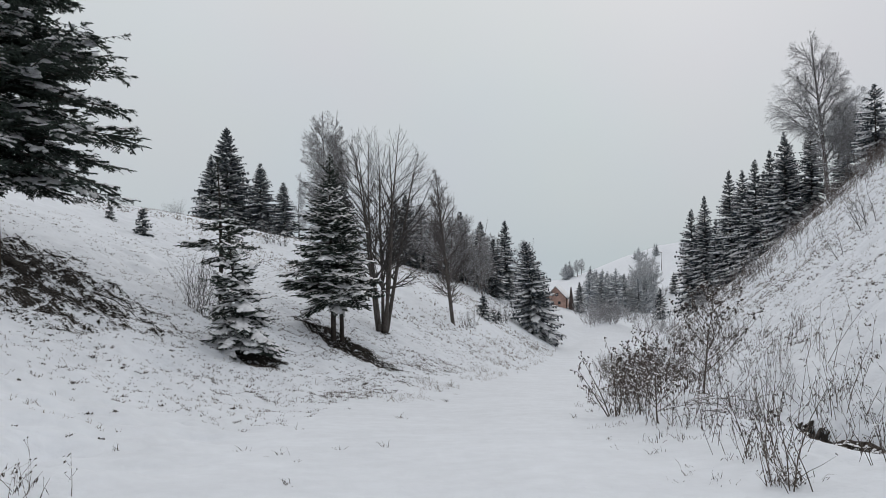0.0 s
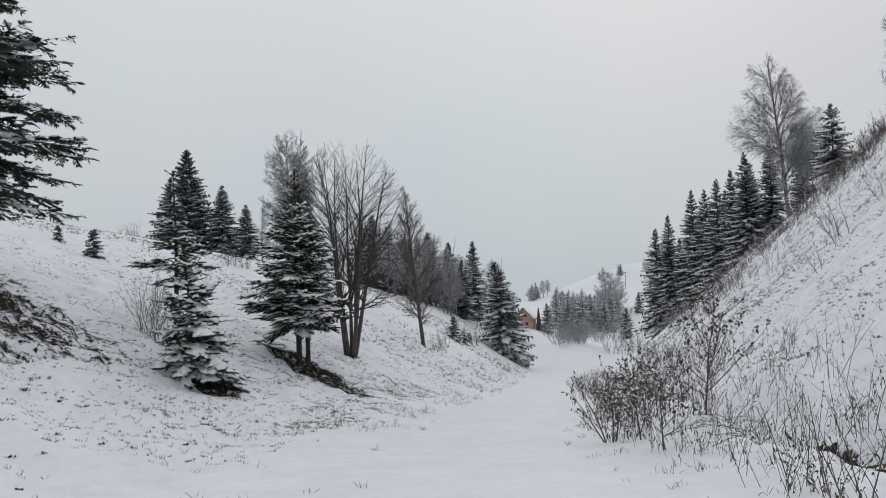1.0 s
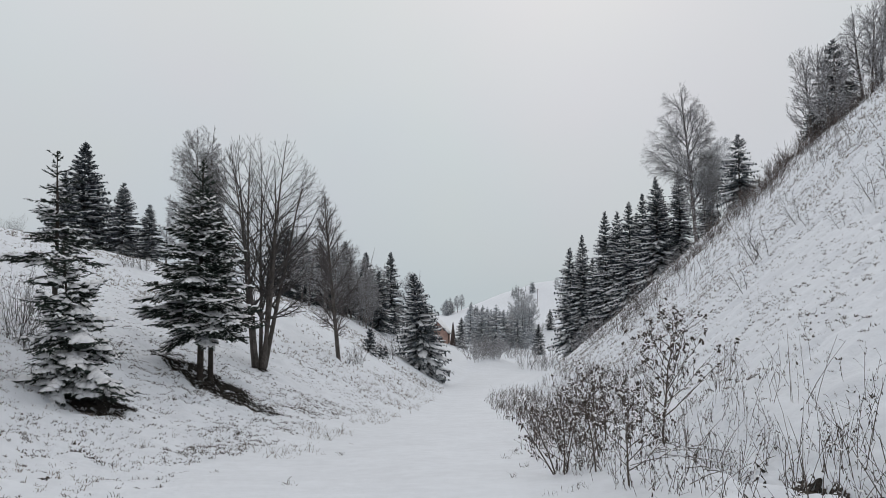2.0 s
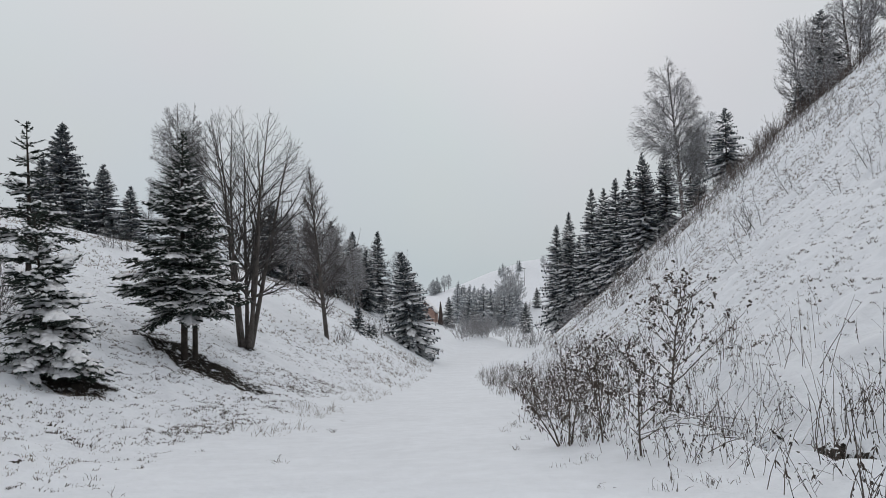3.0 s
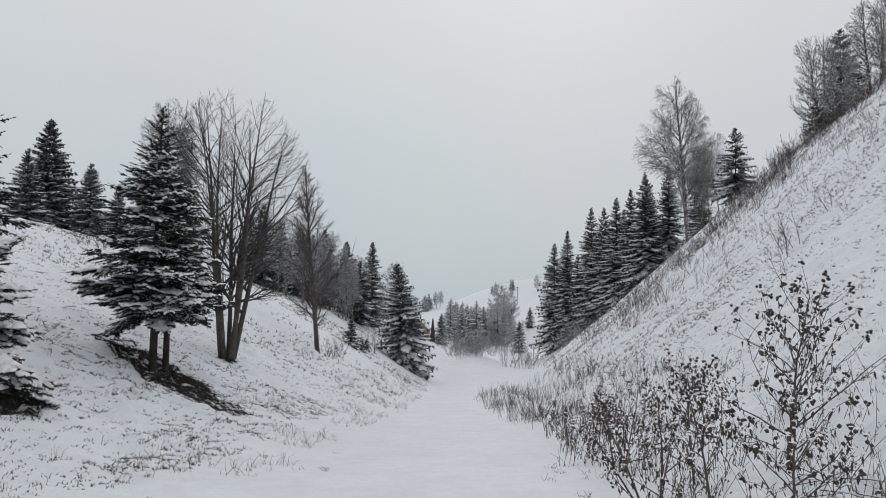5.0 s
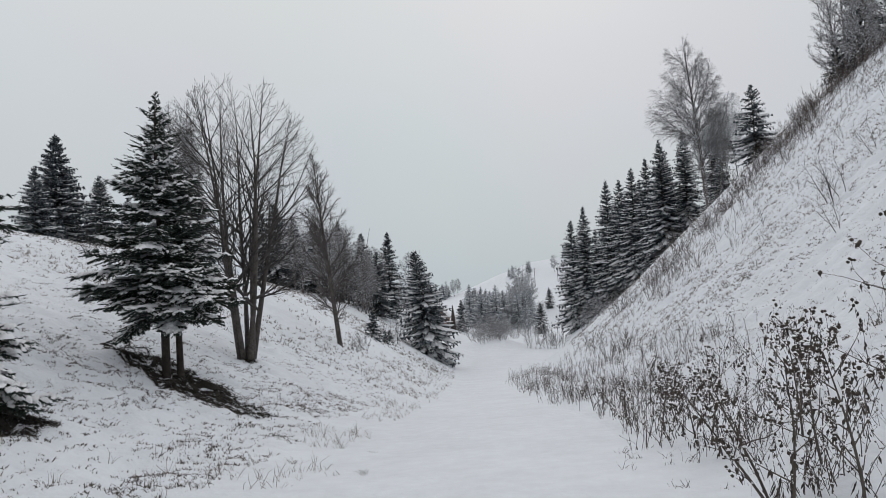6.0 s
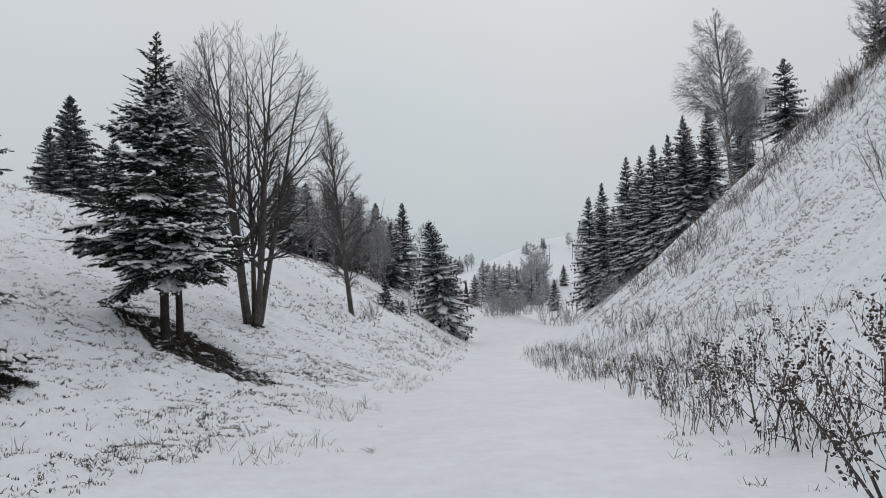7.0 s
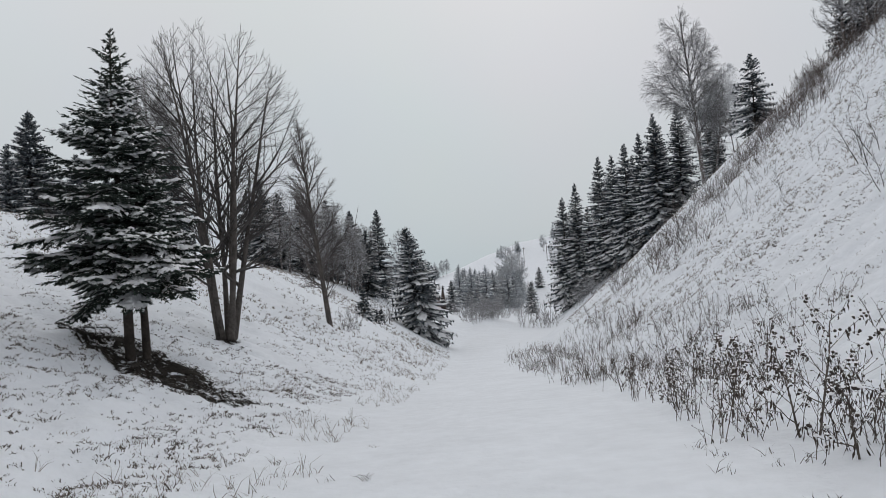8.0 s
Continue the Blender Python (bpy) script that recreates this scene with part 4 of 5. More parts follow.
valley_bush = shrub((44, 172), "bare brown thicket at the valley's bottom", 122, 5.0, 8, TWIG_RIME, twig_r=0.03, r0=0.05, inner=1.4, group="thickets at the valley's bottom")
for i in range(14):
    y = rng.uniform(168, 208)
    x = 0.232 * y + rng.normal(0, 4.5)
    planted(valley_bush, x, y, rng.uniform(0.6, 1.1), rng.uniform(0, 360), "bare brown thicket at the valley's bottom", "thickets at the valley's bottom")
for i in range(16):
    y = rng.uniform(106, 128)
    x = 0.2 * y + rng.normal(0.8, 2.0) + (10 if i % 4 == 0 else 0)
    planted(valley_bush, x, y, rng.uniform(0.55, 1.0), rng.uniform(0, 360), "bare brown thicket on a snowy hummock", "thickets at the valley's bottom")
for i in range(36):
    x, y = rng.uniform(58, 112), rng.uniform(190, 330)
    planted(valley_bush, x, y, rng.uniform(0.4, 0.8), rng.uniform(0, 360), "lone frosted bush on the far slope", "bushes of the far slope")
for i in range(13):
    y = rng.uniform(122, 146)
    planted(valley_bush, 0.372 * y - 1.5 + rng.uniform(-1.5, 4), y, rng.uniform(0.5, 0.9), i * 40, "bare brown thicket under the spruce stand", "thickets at the valley's bottom")
for x, y in ((99.5, 330), (109.0, 322)):
    pole = new("utility_pole")
    g = Geo()
    g.tube([(0, 0, -0.5), (0, 0, 5), (0.05, 0, 9.5)], (0.13, 0.11, 0.09), 8)
    part("pole", g, DARK_WOOD, pole)
    g = Geo()
    box(g, -0.8, 0.8, -0.06, 0.06, 8.9, 9.05)
    part("crossarm", g, DARK_WOOD, pole)
    pole.matrix_world = pose(x, y, gz(x, y), 0, 0, 20)
    tagged(pole, "wooden utility pole on the far snowy slope", "utility pole", "utility poles")

# ---- the raised hide behind the weeping birch ----
hide = new("hunting_hide")
for lx in (-1.3, 1.3):
    for ly in (-1, 1):
        g = Geo()
        g.tube([(lx * 1.2, ly * 1.2, -9.5), (lx, ly, 0)], (0.07, 0.06), 6)
        part("leg", g, DARK_WOOD, hide)
g = Geo()
box(g, -2.6, 2.6, -0.1, 0.1, 0.0, 0.22)
part("beam", g, DARK_WOOD, hide)
g = Geo()
box(g, -1.2, 1.2, -1.1, 1.1, 0.25, 0.4)
part("platform", g, DARK_WOOD, hide)
part("roof", roof_slab(0.9, 0.9, 1.2, 2.0, 0.08, 0.25, 0), DARK_WOOD, hide)
for lx in (-0.85, 0.85):
    g = Geo()
    box(g, lx - 0.06, lx + 0.06, -0.8, -0.7, 0.4, 1.5)
    part("post", g, DARK_WOOD, hide)
hide.matrix_world = pose(60.2, 101, 17.4, 0, -4, 10)
tagged(hide, "dark timber hunting hide on legs behind a birch", "hunting hide")


# ---- dead burdocks along the track ----
def bur(geo, p, r, rng):
    """One prickly seed head: a small uneven ball."""
    a = np.linspace(0, 2 * np.pi, 6)[:-1]
    k = rng.uniform(0.75, 1.25, 10)
    v = [(0, 0, r)]
    for j, zc in enumerate((0.35, -0.45)):
        c = math.sqrt(1 - zc * zc)
        for i, q in enumerate(a):
            v.append((r * c * math.cos(q + j * 0.6) * k[i + 5 * j], r * c * math.sin(q + j * 0.6) * k[i + 5 * j], r * zc))
    v.append((0, 0, -r))
    t = [(0, 1 + i, 1 + (i + 1) % 5) for i in range(5)] + [(11, 6 + (i + 1) % 5, 6 + i) for i in range(5)]
    t += [(1 + i, 6 + i, 1 + (i + 1) % 5) for i in range(5)] + [(1 + (i + 1) % 5, 6 + i, 6 + (i + 1) % 5) for i in range(5)]
    geo.add(np.array(v) + p, None, t)


def dab(geo, p, r, rng):
    """A small cap of snow."""
    a = np.linspace(0, 2 * np.pi, 7)[:-1]
    k = r * rng.uniform(0.7, 1.25, 6)
    v = [(0, 0, r * 0.55)] + [(k[i] * math.cos(q), k[i] * math.sin(q), -0.1 * r) for i, q in enumerate(a)]
    geo.add(np.array(v) + p, None, [(0, 1 + i, 1 + (i + 1) % 6) for i in range(6)])


def rag(geo, p, d, l, w, rng):
    """A curled dead leaf or scrap that hangs from a stalk."""
    d = unit(np.asarray(d, float))
    s = unit(np.cross(d, rng.normal(0, 1, 3))) * w
    n = np.cross(d, s)
    geo.add([p, p + d * l * 0.4 + s + n * 0.4, p + d * l * 0.45 - s + n * 0.5, p + d * l + n * rng.uniform(-0.6, 0.6)], None, [(0, 1, 2), (1, 3, 2)])


def burdock(x, y, h, seed, label, stems=1, width=0.6, heads=1.0, lean=(0, 0), forks=8, bold=1.0, splay=0.4, group="dead burdocks along the track"):
    """Thick stalks whose rising, arching branches end in clusters of burs, with dead leaves hanging from them."""
    rng = np.random.default_rng(seed)
    ob = new("burdock")
    stalk, side, burs, leaf, snow = Geo(), Geo(), Geo(), Geo(), Geo()

    def heads_at(p, many):
        for _ in range(max(1, int(round(many * heads)))):
            q = p + rng.normal(0, 0.022, 3)
            r = rng.uniform(0.012, 0.021) * bold
            bur(burs, q, r, rng)
            if rng.random() < 0.12:
                dab(snow, q + np.array((0, 0, r * 0.8)), r * 1.45, rng)

    def sprig(p, d, L, rad, level):
        n = 7 if level == 0 else 5
        pts = [np.array(p, float)]
        for i in range(n):
            d = unit(d + rng.normal(0, 0.05 if level == 0 else 0.13, 3) + np.array((0, 0, 0.09 if level == 1 else 0.02)))
            pts.append(pts[-1] + d * L / n)
        f = np.linspace(0, 1, n + 1)
        (stalk if level == 0 else side).tube(pts, np.maximum(rad * (1 - 0.7 * f), 0.0028), 6 if level == 0 else 4, False)
        for i in range(1, n + 1):
            for _ in range(3 if level == 0 else 2):
                if rng.random() < (0.36 if level < 2 else 0.2):
                    rag(leaf, pts[i] + rng.normal(0, 0.012, 3), (rng.normal(0, 0.25), rng.normal(0, 0.25), -1), rng.uniform(0.05, 0.13), rng.uniform(0.007, 0.017), rng)
            if level and rng.random() < 0.3:
                dab(snow, pts[i] + np.array((0, 0, rad * 0.6)), rng.uniform(0.014, 0.03), rng)
        if level == 2 or L < 0.12:
            heads_at(pts[-1], rng.uniform(1.6, 4.2))
            if rng.random() < 0.5:
                heads_at(pts[-2] + rng.normal(0, 0.02, 3), 1)
            return
        m = int(forks * rng.uniform(0.85, 1.2)) if level == 0 else int(rng.uniform(2.6, 5.0) * (0.6 + 0.5 * min(L, 1.2)))
        az0 = rng.uniform(0, 6.283)
        for j, q in enumerate(np.linspace(0.22 if level == 0 else 0.3, 1.0, max(m, 2))):
            i = min(int(q * n), n - 1)
            at = pts[i] + (pts[i + 1] - pts[i]) * (q * n - i)
            az = az0 + j * 2.4 + rng.normal(0, 0.3)
            if level == 0:
                out = np.array((math.cos(az), math.sin(az), rng.uniform(0.3, 0.85) + 0.4 * q))
                nl = width * (1.25 - 0.8 * q) * rng.uniform(0.75, 1.2)
            else:
                out = d * 1.1 + unit(np.cross(d, rng.normal(0, 1, 3))) * 0.9 + np.array((0, 0, 0.3))
                nl = L * rng.uniform(0.22, 0.45)
            sprig(at, unit(out), nl, rad * (0.55 if level == 0 else 0.6) * (1 - 0.3 * q), level + 1)

    for s in range(stems):
        az = rng.uniform(0, 6.28)
        tilt = rng.uniform(0.08, splay) if stems > 1 else 0.03
        root = 0.11 * (stems > 1)
        sprig((root * math.cos(az), root * math.sin(az), -0.08), unit(np.array((math.cos(az) * tilt + lean[0], math.sin(az) * tilt + lean[1], 1.0))), h * rng.uniform(0.7, 1.0) if s else h, 0.0155 * (0.6 + 0.3 * h) * bold, 0)
    for _ in range(10 * stems):
        # leaves and broken stems gathered round the foot
        a = rng.uniform(0, 6.28)
        rag(leaf, np.array((0.07 * math.cos(a), 0.07 * math.sin(a), rng.uniform(0.06, 0.24))), (0.5 * math.cos(a), 0.5 * math.sin(a), -1), rng.uniform(0.08, 0.2), rng.uniform(0.005, 0.012), rng)
    # soft caps of snow caught in the forks
    caps = np.concatenate(side.v)[::11]
    caps = caps[rng.random(len(caps)) < 0.12] if len(caps) else caps
    snow.lumps(caps + np.array((0, 0, 0.006)), rng.uniform(0.012, 0.034, len(caps)), rng, 0.7)
    part("stalk", stalk, WEED, ob, "", True)
    part("branchwork", side, WEED, ob, kind="stuff")
    part("seed_head_mass", burs, BUR, ob, "dark dry burs in clusters", kind="stuff")
    part("dead_foliage", leaf, BUR, ob, "shrivelled hanging leaves", kind="stuff")
    part("snow_dust", snow, SNOW_PAD, ob, "dabs of snow on the burs", True, "stuff")
    ob.matrix_world = pose(x, y, gz(x, y))
    return tagged(ob, label, "burdock", group)


burdock(6.3, 15.0, 2.1, 201, "tall dead burdock with wide branches of burs", width=1.35, forks=19, heads=1.3, bold=1.25)
burdock(4.65, 14.2, 1.45, 202, "bushy dead burdock at the track's edge", 1, 0.75, 0.8, lean=(0.0, 0), forks=9, bold=1.1)
burdock(4.2, 14.7, 1.5, 203, "bushy dead burdock at the track's edge", 4, 0.6, 0.7, lean=(-0.2, 0), forks=4, splay=0.65)
burdock(4.58, 12.7, 1.3, 204, "dead burdock with one thick stalk in the snow", 1, 0.8, 1.2, forks=16, bold=1.15)
burdock(5.2, 15.4, 1.5, 205, "dead burdock arching over the track's verge", 1, 0.75, 1.2, lean=(-0.3, -0.1), forks=9)
burdock(5.75, 16.4, 1.4, 206, "dead burdock among weeds by the track", 1, 0.6, 0.8, forks=7)
burdock(5.0, 17.0, 0.9, 207, "low dead burdock in the verge's snow", 1, 0.45, forks=6)
burdock(5.4, 18.2, 1.45, 208, "bushy dead burdock at the track's edge", 2, 0.65, forks=8)
burdock(6.9, 17.9, 1.4, 209, "dead burdock among weeds by the track", 1, 0.7)
for i, (x, y, h) in enumerate(((5.9, 20.4, 1.1), (6.9, 21.6, 1.1), (7.6, 24.3, 1.1), (7.2, 26.8, 0.9), (8.4, 19.6, 1.0), (6.3, 22.6, 1.0), (8.4, 23.0, 1.2), (9.0, 26.0, 1.1))):
    burdock(x, y, h, 220 + i, "small dead burdock in the verge's weeds", 1 + i % 2, 0.45, forks=6)


# ---- weeds, grass and litter ----
def stalks(spots, seed, hmin, hmax, rad, leaves, lean=0.15, snow_share=0.3, bias=(0, 0), mats=(WEED, BUR), name="weeds", label="", category="weeds"):
    """Dead stems with short side shoots and shrivelled leaves, gathered into one growth."""
    rng = np.random.default_rng(seed)
    wood, leaf, snow = Geo(), Geo(), Geo()
    spots = np.asarray(spots)
    n = len(spots)
    h = rng.uniform(hmin, hmax, n)[:, None]
    b = np.stack((spots[:, 0], spots[:, 1], ground(spots[:, 0], spots[:, 1]) - 0.05), -1)
    d = unit(np.stack((rng.normal(bias[0], lean, n), rng.normal(bias[1], lean, n), np.ones(n)), -1))
    k = rng.normal(0, 0.19, (n, 3)) * h * (1, 1, 0.3)
    thick = rad * rng.uniform(0.7, 1.4, n)[:, None]
    wood.tubes(np.stack([b + d * h * q + k * q * q for q in (0, 0.35, 0.7, 1)], 1), thick * np.array((1, 0.85, 0.6, 0.35)), 3)
    idx = np.repeat(np.arange(n), np.maximum(0, (rng.uniform(0.5, 1.5, n) * leaves)).astype(int))
    m = len(idx)
    q = rng.uniform(0.25, 1.0, m)[:, None]
    p = b[idx] + d[idx] * h[idx] * q + k[idx] * q * q
    droop = rng.random(m) < 0.5
    hang = unit(np.stack((rng.normal(0, 0.4, m), rng.normal(0, 0.4, m), -np.ones(m)), -1))
    leaf.leaves(p[droop], hang[droop], rng.uniform(0.04, 0.11, m)[droop], rng.uniform(0.005, 0.012, m)[droop], unit(np.cross(hang, rng.normal(0, 1, (m, 3))))[droop])
    e = p + np.stack((rng.normal(0, 0.07, m), rng.normal(0, 0.07, m), rng.uniform(0.04, 0.16, m)), -1)
    r = ~droop
    wood.tubes(np.stack((p, e), 1)[r], np.tile((rad * 0.55, rad * 0.35), (r.sum(), 1)), 3)
    tip = unit(rng.normal(0, 1, (m, 3)))
    for _ in range(2):
        leaf.leaves(e[r], tip[r], rng.uniform(0.02, 0.045, m)[r], rng.uniform(0.006, 0.013, m)[r], unit(np.cross(tip, rng.normal(0, 1, (m, 3))))[r])
    for at in p[rng.random(m) < snow_share * 0.5]:
        dab(snow, at + (0, 0, 0.012), rng.uniform(0.012, 0.03), rng)
    ob = new(name)
    part("stalk_mass", wood, mats[0], ob, kind="stuff")
    if leaf.n:
        part("leaf_mass", leaf, mats[1], ob, kind="stuff")
    if snow.n:
        part("snow_dust", snow, SNOW_PAD, ob, kind="stuff")
    return tagged(ob, label, category, kind="stuff")


def clumps(rng, count, y0, y1, v0, v1, most, radius):
    """Weeds grow in clumps: spots gathered round random centres of the verge."""
    out = []
    for _ in range(count):
        y = rng.uniform(y0, y1)
        v = v0 + (v1 - v0) * rng.random() ** 1.5
        for _ in range(int(rng.uniform(0.25, 1.0) * most)):
            out.append((float(x_right(y)) + v + rng.normal(0, radius), y + rng.normal(0, radius * 1.6)))
    return out


rng = np.random.default_rng(301)
spots = clumps(rng, 70, 18, 33, 0.3, 6.2, 13, 0.2) + clumps(rng, 120, 30, 60, 0.2, 6.5, 15, 0.32) + clumps(rng, 16, 14.5, 19, 0.4, 3.4, 8, 0.2)
stalks(spots, 302, 0.2, 0.95, 0.006, 8, 0.22, label="thick dead weeds standing along the track's snowy verge")
spots = clumps(rng, 60, 8, 17.5, 0.8, 5.2, 11, 0.24)
stalks(spots, 303, 0.25, 0.95, 0.0042, 6, 0.3, label="sparse dead weeds leaning over the snowy ditch")
spots = clumps(rng, 14, 8, 16, 2.0, 7.0, 5, 0.2)
stalks(spots, 304, 0.6, 1.5, 0.0055, 1.5, 0.2, 0.1, name="canes", label="tall thin dead canes leaning beside the ditch", category="canes")
spots = [(4.35 + rng.normal(0, 0.10), 7.15 + rng.normal(0, 0.12)) for _ in range(13)] + [(5.5 + rng.normal(0, 0.06), 7.4 + rng.normal(0, 0.1)) for _ in range(4)] + [(4.6 + rng.normal(0, 0.1), 8.9 + rng.normal(0, 0.15)) for _ in range(7)]
stalks(spots, 306, 0.35, 1.2, 0.0065, 4, 0.2, 0.2, (-0.22, 0.1), name="canes", label="clumps of dead canes leaning over the ditch", category="canes")
spots = [(5.65 + rng.normal(0, 0.10), 10.5 + rng.normal(0, 0.15)) for _ in range(6)] + [(6.45 + rng.normal(0, 0.12), 10.9 + rng.normal(0, 0.2)) for _ in range(7)] + [(7.3 + rng.normal(0, 0.2), 11.6 + rng.normal(0, 0.3)) for _ in range(6)]
stalks(spots, 308, 0.8, 1.45, 0.0065, 2, 0.16, 0.1, (0.05, 0), name="canes", label="tall thin dead canes standing at the ditch's edge", category="canes")
spots = [(4.35 + rng.normal(0, 0.10), 7.15 + rng.normal(0, 0.12)) for _ in range(26)]
stalks(spots, 307, 0.15, 0.4, 0.004, 3, 0.5, 0.3, label="matted dead stems at the foot of the canes")
spots = [(-3.9 + rng.normal(0, 0.25), 6.8 + rng.normal(0, 0.2)) for _ in range(16)]
stalks(spots, 305, 0.25, 0.5, 0.004, 4, 0.25, name="weeds", label="tuft of dead weeds in the snow")


def tufts(spots, seed, hmin, hmax, width, blades, mat, name, label, category="grass", flat=0.5, wide=0.045):
    """Tufts of dry blades that stand out of the snow."""
    rng = np.random.default_rng(seed)
    spots = np.asarray(spots)
    n = len(spots)
    base = np.stack((spots[:, 0], spots[:, 1], ground(spots[:, 0], spots[:, 1]) - 0.02), -1)
    base = np.repeat(base, blades, 0) + rng.normal(0, wide, (n * blades, 3)) * (1, 1, 0)
    m = len(base)
    d = unit(np.stack((rng.normal(0, flat, m), rng.normal(0, flat, m), np.ones(m)), -1))
    h = rng.uniform(hmin, hmax, m)[:, None] * np.repeat(rng.uniform(0.5, 1.2, n), blades)[:, None]
    s = unit(np.cross(d, rng.normal(0, 1, (m, 3)))) * width
    bend = np.stack((rng.normal(0, 0.25, m), rng.normal(0, 0.25, m), -rng.uniform(0, 0.25, m)), -1) * h
    mid, tip = base + d * h * 0.6, base + d * h + bend
    v = np.stack((base - s, base + s, mid + s * 0.8, mid - s * 0.8, tip), 1)
    i = np.arange(m)[:, None] * 5
    g = Geo()
    g.add(v.reshape(-1, 3), i + np.array((0, 1, 2, 3)), i + np.array((3, 2, 4)))
    ob = new(name, g.mesh(name, mat))
    return tagged(ob, label, category, kind="stuff")


def scatter(count, y0, y1, a0, a1, side, seed, size=3.0, cut=0.0, power=1.0):
    rng = np.random.default_rng(seed)
    out = []
    while len(out) < count:
        y = y0 + (y1 - y0) * rng.random(4000) ** power
        a = rng.uniform(a0, a1, 4000)
        x = x_left(y) - a if side < 0 else x_right(y) + a
        keep = (vnoise(x, y, size, seed) + 0.5 * vnoise(x, y, size * 0.3, seed + 1) > cut + rng.uniform(-0.4, 0.4, 4000))
        out += list(zip(x[keep], y[keep]))
    return out[:count]


BANK = "dark dead leaves and stems in the bank's snow"
SLOPE = "dark dead leaves and stems in the slope's snow"
rng = np.random.default_rng(330)
f = rng.random(1500) ** 0.7
wy = 57 + 8 * f + rng.normal(0, 2.0, 1500) - 13 * rng.random(1500) ** 2.0
spots = np.stack((x_right(wy) + 12 + 30 * f + rng.normal(0, 1.0, 1500), wy), -1)
spots = spots[vnoise(spots[:, 0], spots[:, 1], 3.0, 33) + rng.normal(0, 0.3, 1500) > -0.15]
stalks(spots, 331, 0.4, 2.0, 0.010, 11, 0.3, 0.1, mats=(BROWN_TWIG, BROWN_TWIG), name="brushwood", label="brown leafless brushwood along the slope's crest", category="brushwood")
tufts(scatter(4200, 9, 45, 2.5, 24, -1, 401, 2.2, 0.2), 402, 0.04, 0.15, 0.0045, 5, STRAW, "grass", "short dry grass poking through snow on the bank", wide=0.03)
tufts(scatter(4200, 13, 42, 1.5, 20, -1, 411, 0.8, 0.0), 412, 0.03, 0.10, 0.007, 7, WEED, "litter", BANK, "litter", 0.6, 0.035)
tufts(scatter(110, 7.5, 19, 3.2, 12, -1, 431, 0.9, 0.3), 432, 0.03, 0.09, 0.016, 18, BUR, "litter", BANK, "litter", 0.7, 0.04)
tufts(scatter(3200, 17, 34, 1.2, 11, -1, 421, 0.8, 0.1), 422, 0.03, 0.11, 0.007, 7, WEED, "litter", BANK, "litter", 0.6, 0.035)
tufts(scatter(6500, 40, 95, 0.5, 40, -1, 403, 4.0, 0.1), 404, 0.08, 0.28, 0.011, 5, STRAW, "grass", "short dry grass poking through snow on the bank")
tufts(scatter(34, 7, 24, -1.2, 4.0, -1, 441, 1.0, -0.2), 442, 0.05, 0.2, 0.004, 9, WEED, "grass", "small dead tufts at the track's snowy edge", wide=0.05)
tufts(scatter(60, 7, 20, -0.6, 2.2, 1, 443, 1.0, -0.2), 444, 0.05, 0.22, 0.004, 8, WEED, "grass", "small dead tufts at the track's snowy edge", wide=0.06)
tufts(scatter(700, 19, 70, -0.3, 3.4, -1, 405, 2.0, 0.05), 406, 0.1, 0.42, 0.004, 5, STRAW, "grass", "taller dry grass along the track's edge")
tufts(scatter(5500, 11, 45, 4.6, 28, 1, 407, 1.0, -0.1), 408, 0.04, 0.14, 0.0045, 5, STRAW, "grass", "dry grass poking through snow on the steep slope")
tufts(scatter(1800, 12, 45, 4.6, 26, 1, 413, 1.6, 0.3), 414, 0.03, 0.12, 0.009, 9, WEED, "litter", SLOPE, "litter", 0.6, 0.04)
tufts(scatter(1500, 13, 40, 5, 22, 1, 423, 1.1, 0.35), 424, 0.04, 0.12, 0.009, 8, WEED, "litter", SLOPE, "litter", 0.7, 0.04)
tufts(scatter(10000, 34, 85, 6, 36, 1, 409, 2.0, -0.1), 410, 0.08, 0.3, 0.008, 5, STRAW, "grass", "dry grass poking through snow on the steep slope")


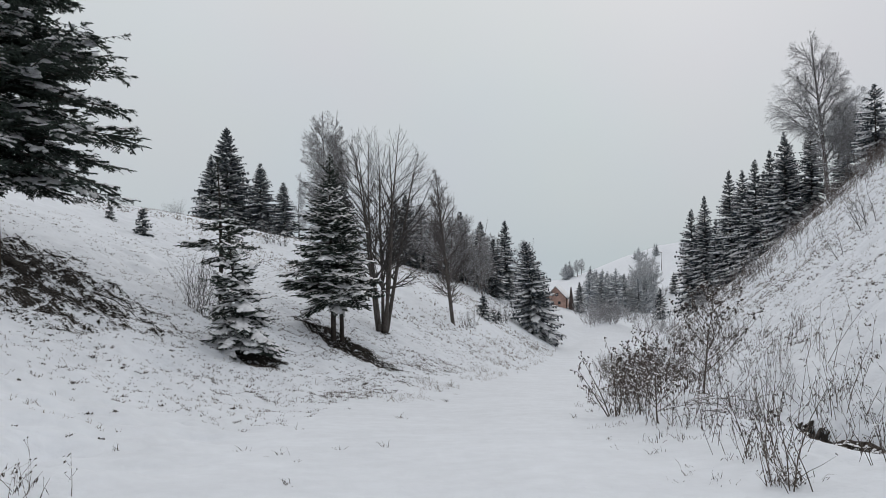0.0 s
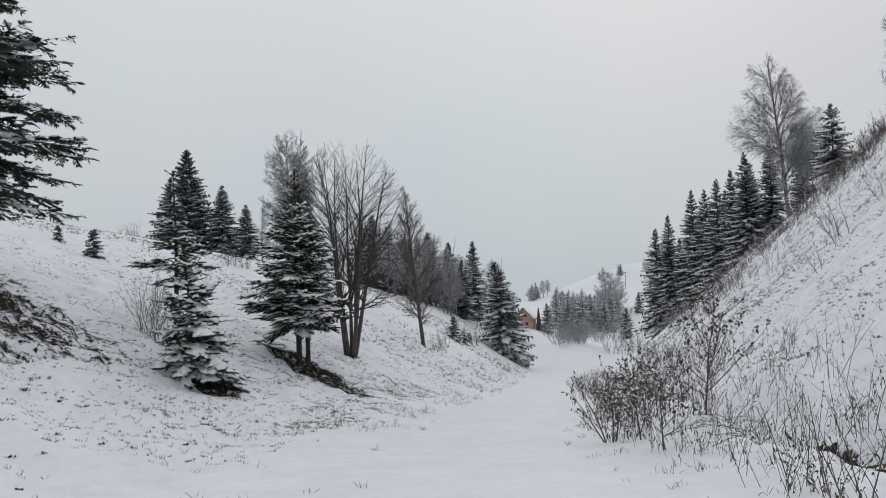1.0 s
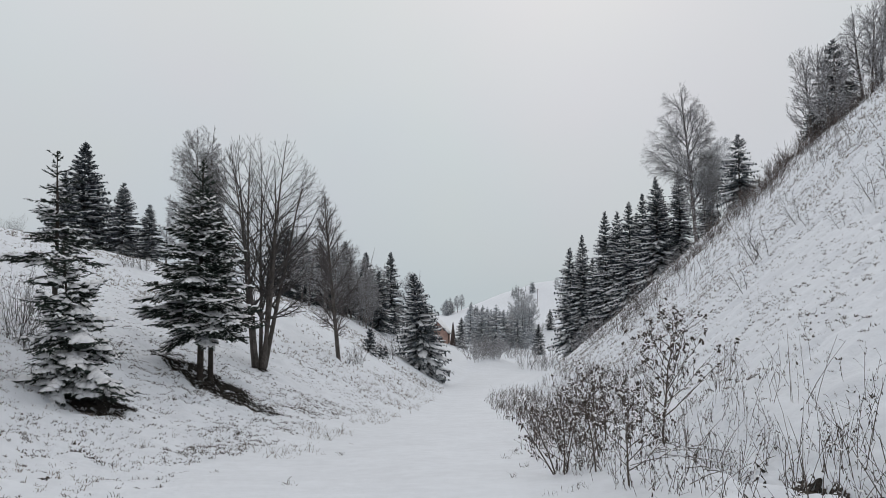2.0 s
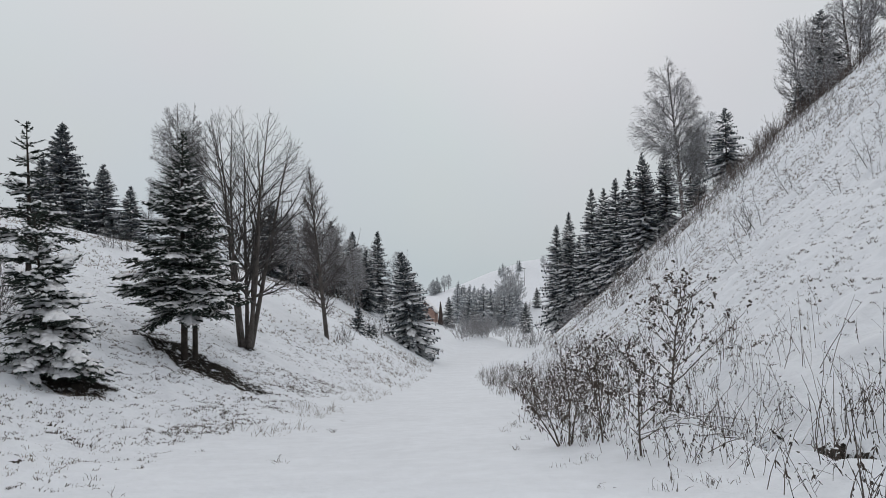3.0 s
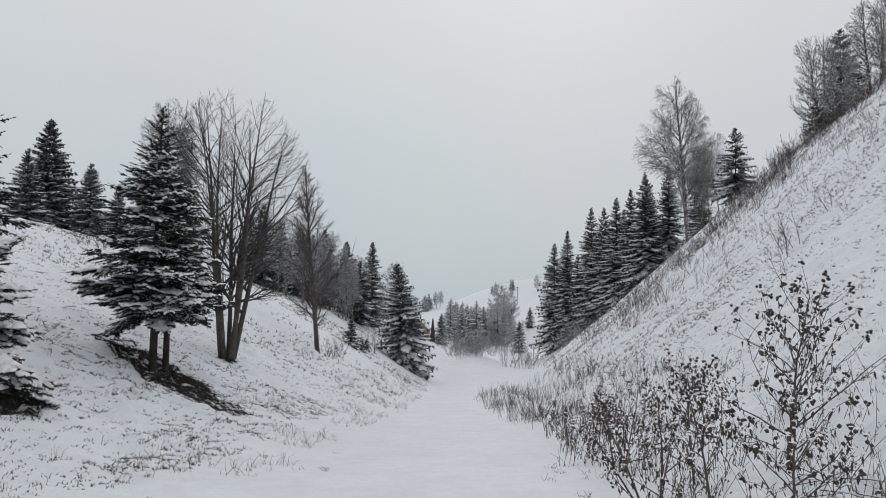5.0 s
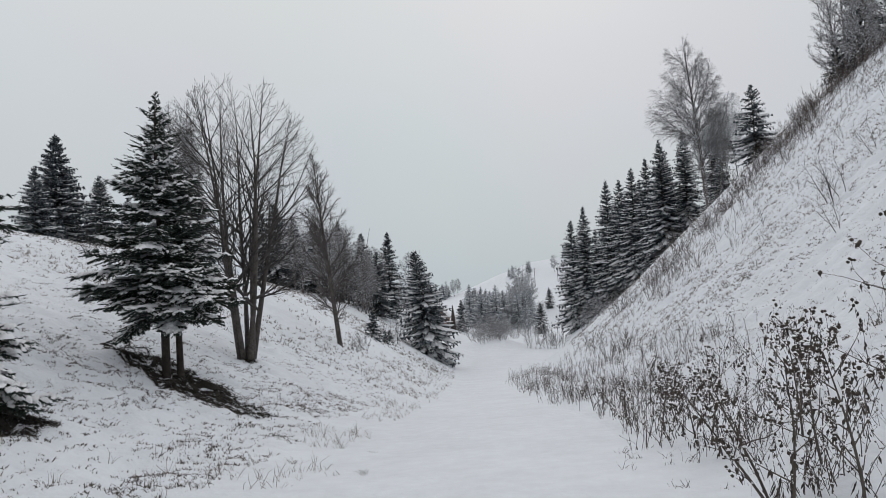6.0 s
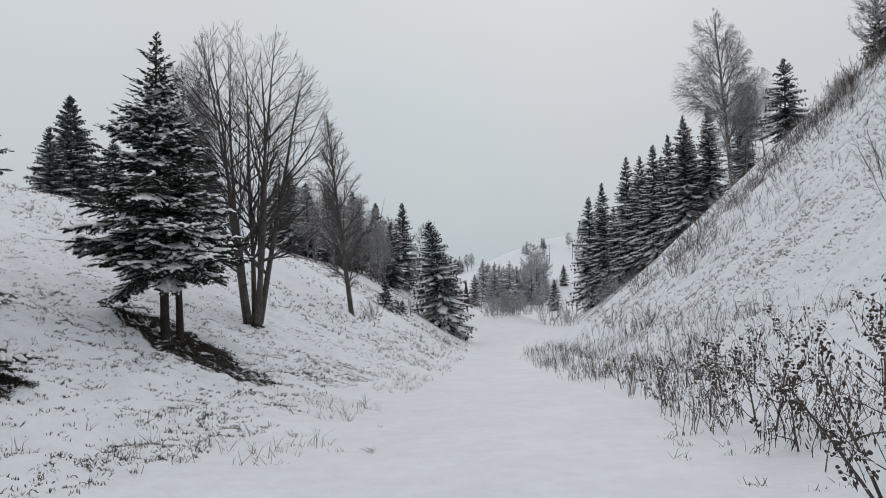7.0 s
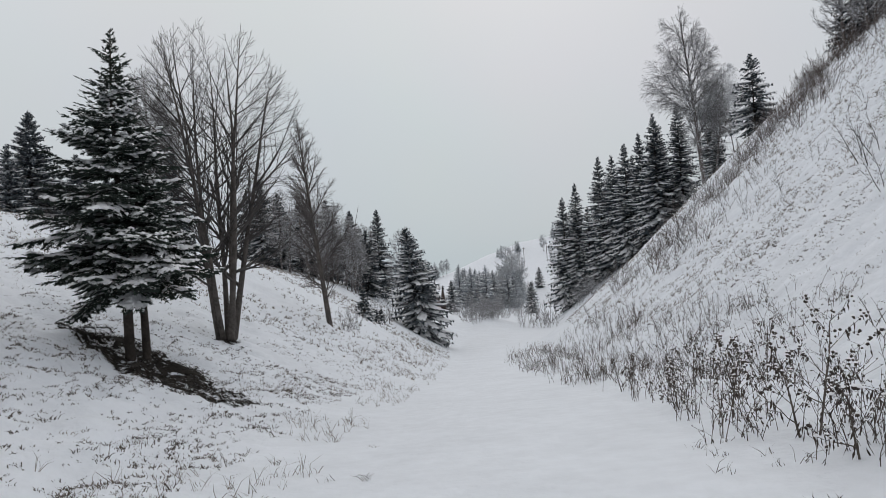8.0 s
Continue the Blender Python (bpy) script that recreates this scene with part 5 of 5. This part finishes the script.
# ---- bare ground under the trees ----
def bare_patch(cx, cy, a, b, turn, seed, cut, label, cell=0.06, blades=2500):
    """Earth left bare under boughs, ragged at its edge, with litter on it."""
    c, s = math.cos(radians(turn)), math.sin(radians(turn))
    n, m = int(2 * a / cell), int(2 * b / cell)
    i, j = np.meshgrid(np.arange(n), np.arange(m))
    p, q = (i - n / 2) * cell, (j - m / 2) * cell
    x, y = cx + p * c - q * s, cy + p * s + q * c
    f = 1 - (p / a) ** 2 - (q / b) ** 2
    keep = f + 0.8 * vnoise(p * 0.6, q * 2.2, 0.5, seed) + 0.9 * vnoise(p * 0.5, q * 2.2, 0.10, seed + 1) + np.random.default_rng(seed).normal(0, 0.4, p.shape) > cut
    k = np.where(keep.ravel())[0]
    ox = np.stack((np.full(len(k), -0.5), np.full(len(k), 0.5), np.full(len(k), 0.5), np.full(len(k), -0.5)), -1) * cell * 1.04
    oy = np.stack((np.full(len(k), -0.5), np.full(len(k), -0.5), np.full(len(k), 0.5), np.full(len(k), 0.5)), -1) * cell * 1.04
    px, py = x.ravel()[k][:, None] + ox * c - oy * s, y.ravel()[k][:, None] + ox * s + oy * c
    v = np.stack((px, py, ground(px, py) + 0.018 + 0.012 * vnoise(px, py, 0.12, seed)), -1)
    g = Geo()
    g.add(v.reshape(-1, 3), np.arange(len(k) * 4).reshape(-1, 4))
    tagged(new("bare_earth", g.mesh("bare_earth", EARTH)), label, "bare earth", kind="structure")
    rng = np.random.default_rng(seed)
    w = rng.choice(k, blades)
    tufts(np.stack((x.ravel()[w], y.ravel()[w]), -1), seed, 0.04, 0.2, 0.005, 3, EARTH, "litter", "dead stems and needles on bare earth", "litter", 1.5)


bare_patch(-4.6, 28.8, 3.4, 1.15, -46, 501, 0.4, "dark bare earth and litter under the spruces", 0.045, 4500)
bare_patch(-6.15, 21.7, 0.95, 0.65, -20, 502, 0.1, "dark bare earth under the bowed spruce")
bare_patch(-13.2, 20.6, 4.6, 3.2, -30, 503, 0.7, "streaky bare earth under the large spruce", 0.04, 6000)
bare_patch(-3.5, 34.9, 0.5, 0.3, 0, 504, 0.5, "patch of bare earth at the maple's foot", 0.05, 200)

# the caved-in ditch: dark earth, hanging roots and fallen stalks
face = Geo()
rng = np.random.default_rng(601)
VY, VV = np.meshgrid(np.arange(8.2, 13.4, 0.05), np.arange(1.6, 4.2, 0.05))
keep = hollow(VY, VV - 0.12) + 0.3 * vnoise(VV, VY, 0.3, 61) + 0.25 * vnoise(VV, VY, 0.12, 62) > 0.5
for y, v in zip(VY[keep], VV[keep]):
    x = float(x_right(y)) + v
    c = [(x + dx * 0.028, y + dy * 0.028) for dx, dy in ((-1, -1), (1, -1), (1, 1), (-1, 1))]
    face.add([(a + rng.normal(0, 0.012), b + rng.normal(0, 0.012), gz(a, b) + 0.03 + abs(rng.normal(0, 0.03))) for a, b in c], [(0, 1, 2, 3)])
tagged(new("ditch_bank", face.mesh("ditch_bank", EARTH)), "dark caved-in earth of the ditch under a snow lip", "ditch bank", kind="structure")
roots, rsnow = Geo(), Geo()
for _ in range(1700):
    # roots and dead grass hang in tufts from the rim on the slope's side
    q = rng.normal(0.35, 0.75)
    q += 0.12 * math.sin(9 * q)
    y = 10.7 + 1.8 * math.sin(q)
    v = 2.6 + 0.15 * math.sin(2.1 * y) + 0.68 * math.cos(q)
    x = float(x_right(y)) + v
    p = np.array((x, y, gz(x, y) + 0.04))
    e = p + np.array((rng.normal(-0.16, 0.07), rng.normal(-0.08, 0.08), -rng.uniform(0.1, 0.65)))
    roots.tube((p, (p + e) / 2 + np.array((-0.04, -0.03, 0.05)) + rng.normal(0, 0.02, 3), e), (0.006, 0.006, 0.003), 3, False)
    if rng.random() < 0.4:
        dab(rsnow, (p + e) / 2 + np.array((-0.05, -0.04, 0.06)), rng.uniform(0.02, 0.045), rng)
for _ in range(80):
    y = rng.uniform(9.2, 15)
    v = rng.normal(2.5, 0.45)
    x = float(x_right(y)) + v
    az, l = rng.normal(0.4, 0.6), rng.uniform(0.3, 0.9)
    d = np.array((math.cos(az), math.sin(az), 0.0)) * l * 0.5
    ends = [np.array((x, y, 0)) - d, np.array((x, y, 0)) + d]
    for p in ends:
        p[2] = gz(p[0], p[1]) + rng.uniform(0.01, 0.12)
    mid = (ends[0] + ends[1]) / 2
    mid[2] = max(mid[2], gz(mid[0], mid[1])) + 0.03
    roots.tube((ends[0], mid, ends[1]), (0.006, 0.006, 0.003), 4, False)
    if rng.random() < 0.5:
        rsnow.tube((ends[0] * 0.7 + mid * 0.3 + (0, 0, 0.01), mid + (0, 0, 0.012), ends[1] * 0.5 + mid * 0.5 + (0, 0, 0.01)), (0.004, 0.013, 0.004), 6, False)
litter = new("ditch_debris")
part("stalk_mass", roots, WEED, litter, kind="stuff")
part("snow_dust", rsnow, SNOW_PAD, litter, "", True, "stuff")
tagged(litter, "fallen stalks and hanging roots in the snowy ditch", "debris", kind="stuff")
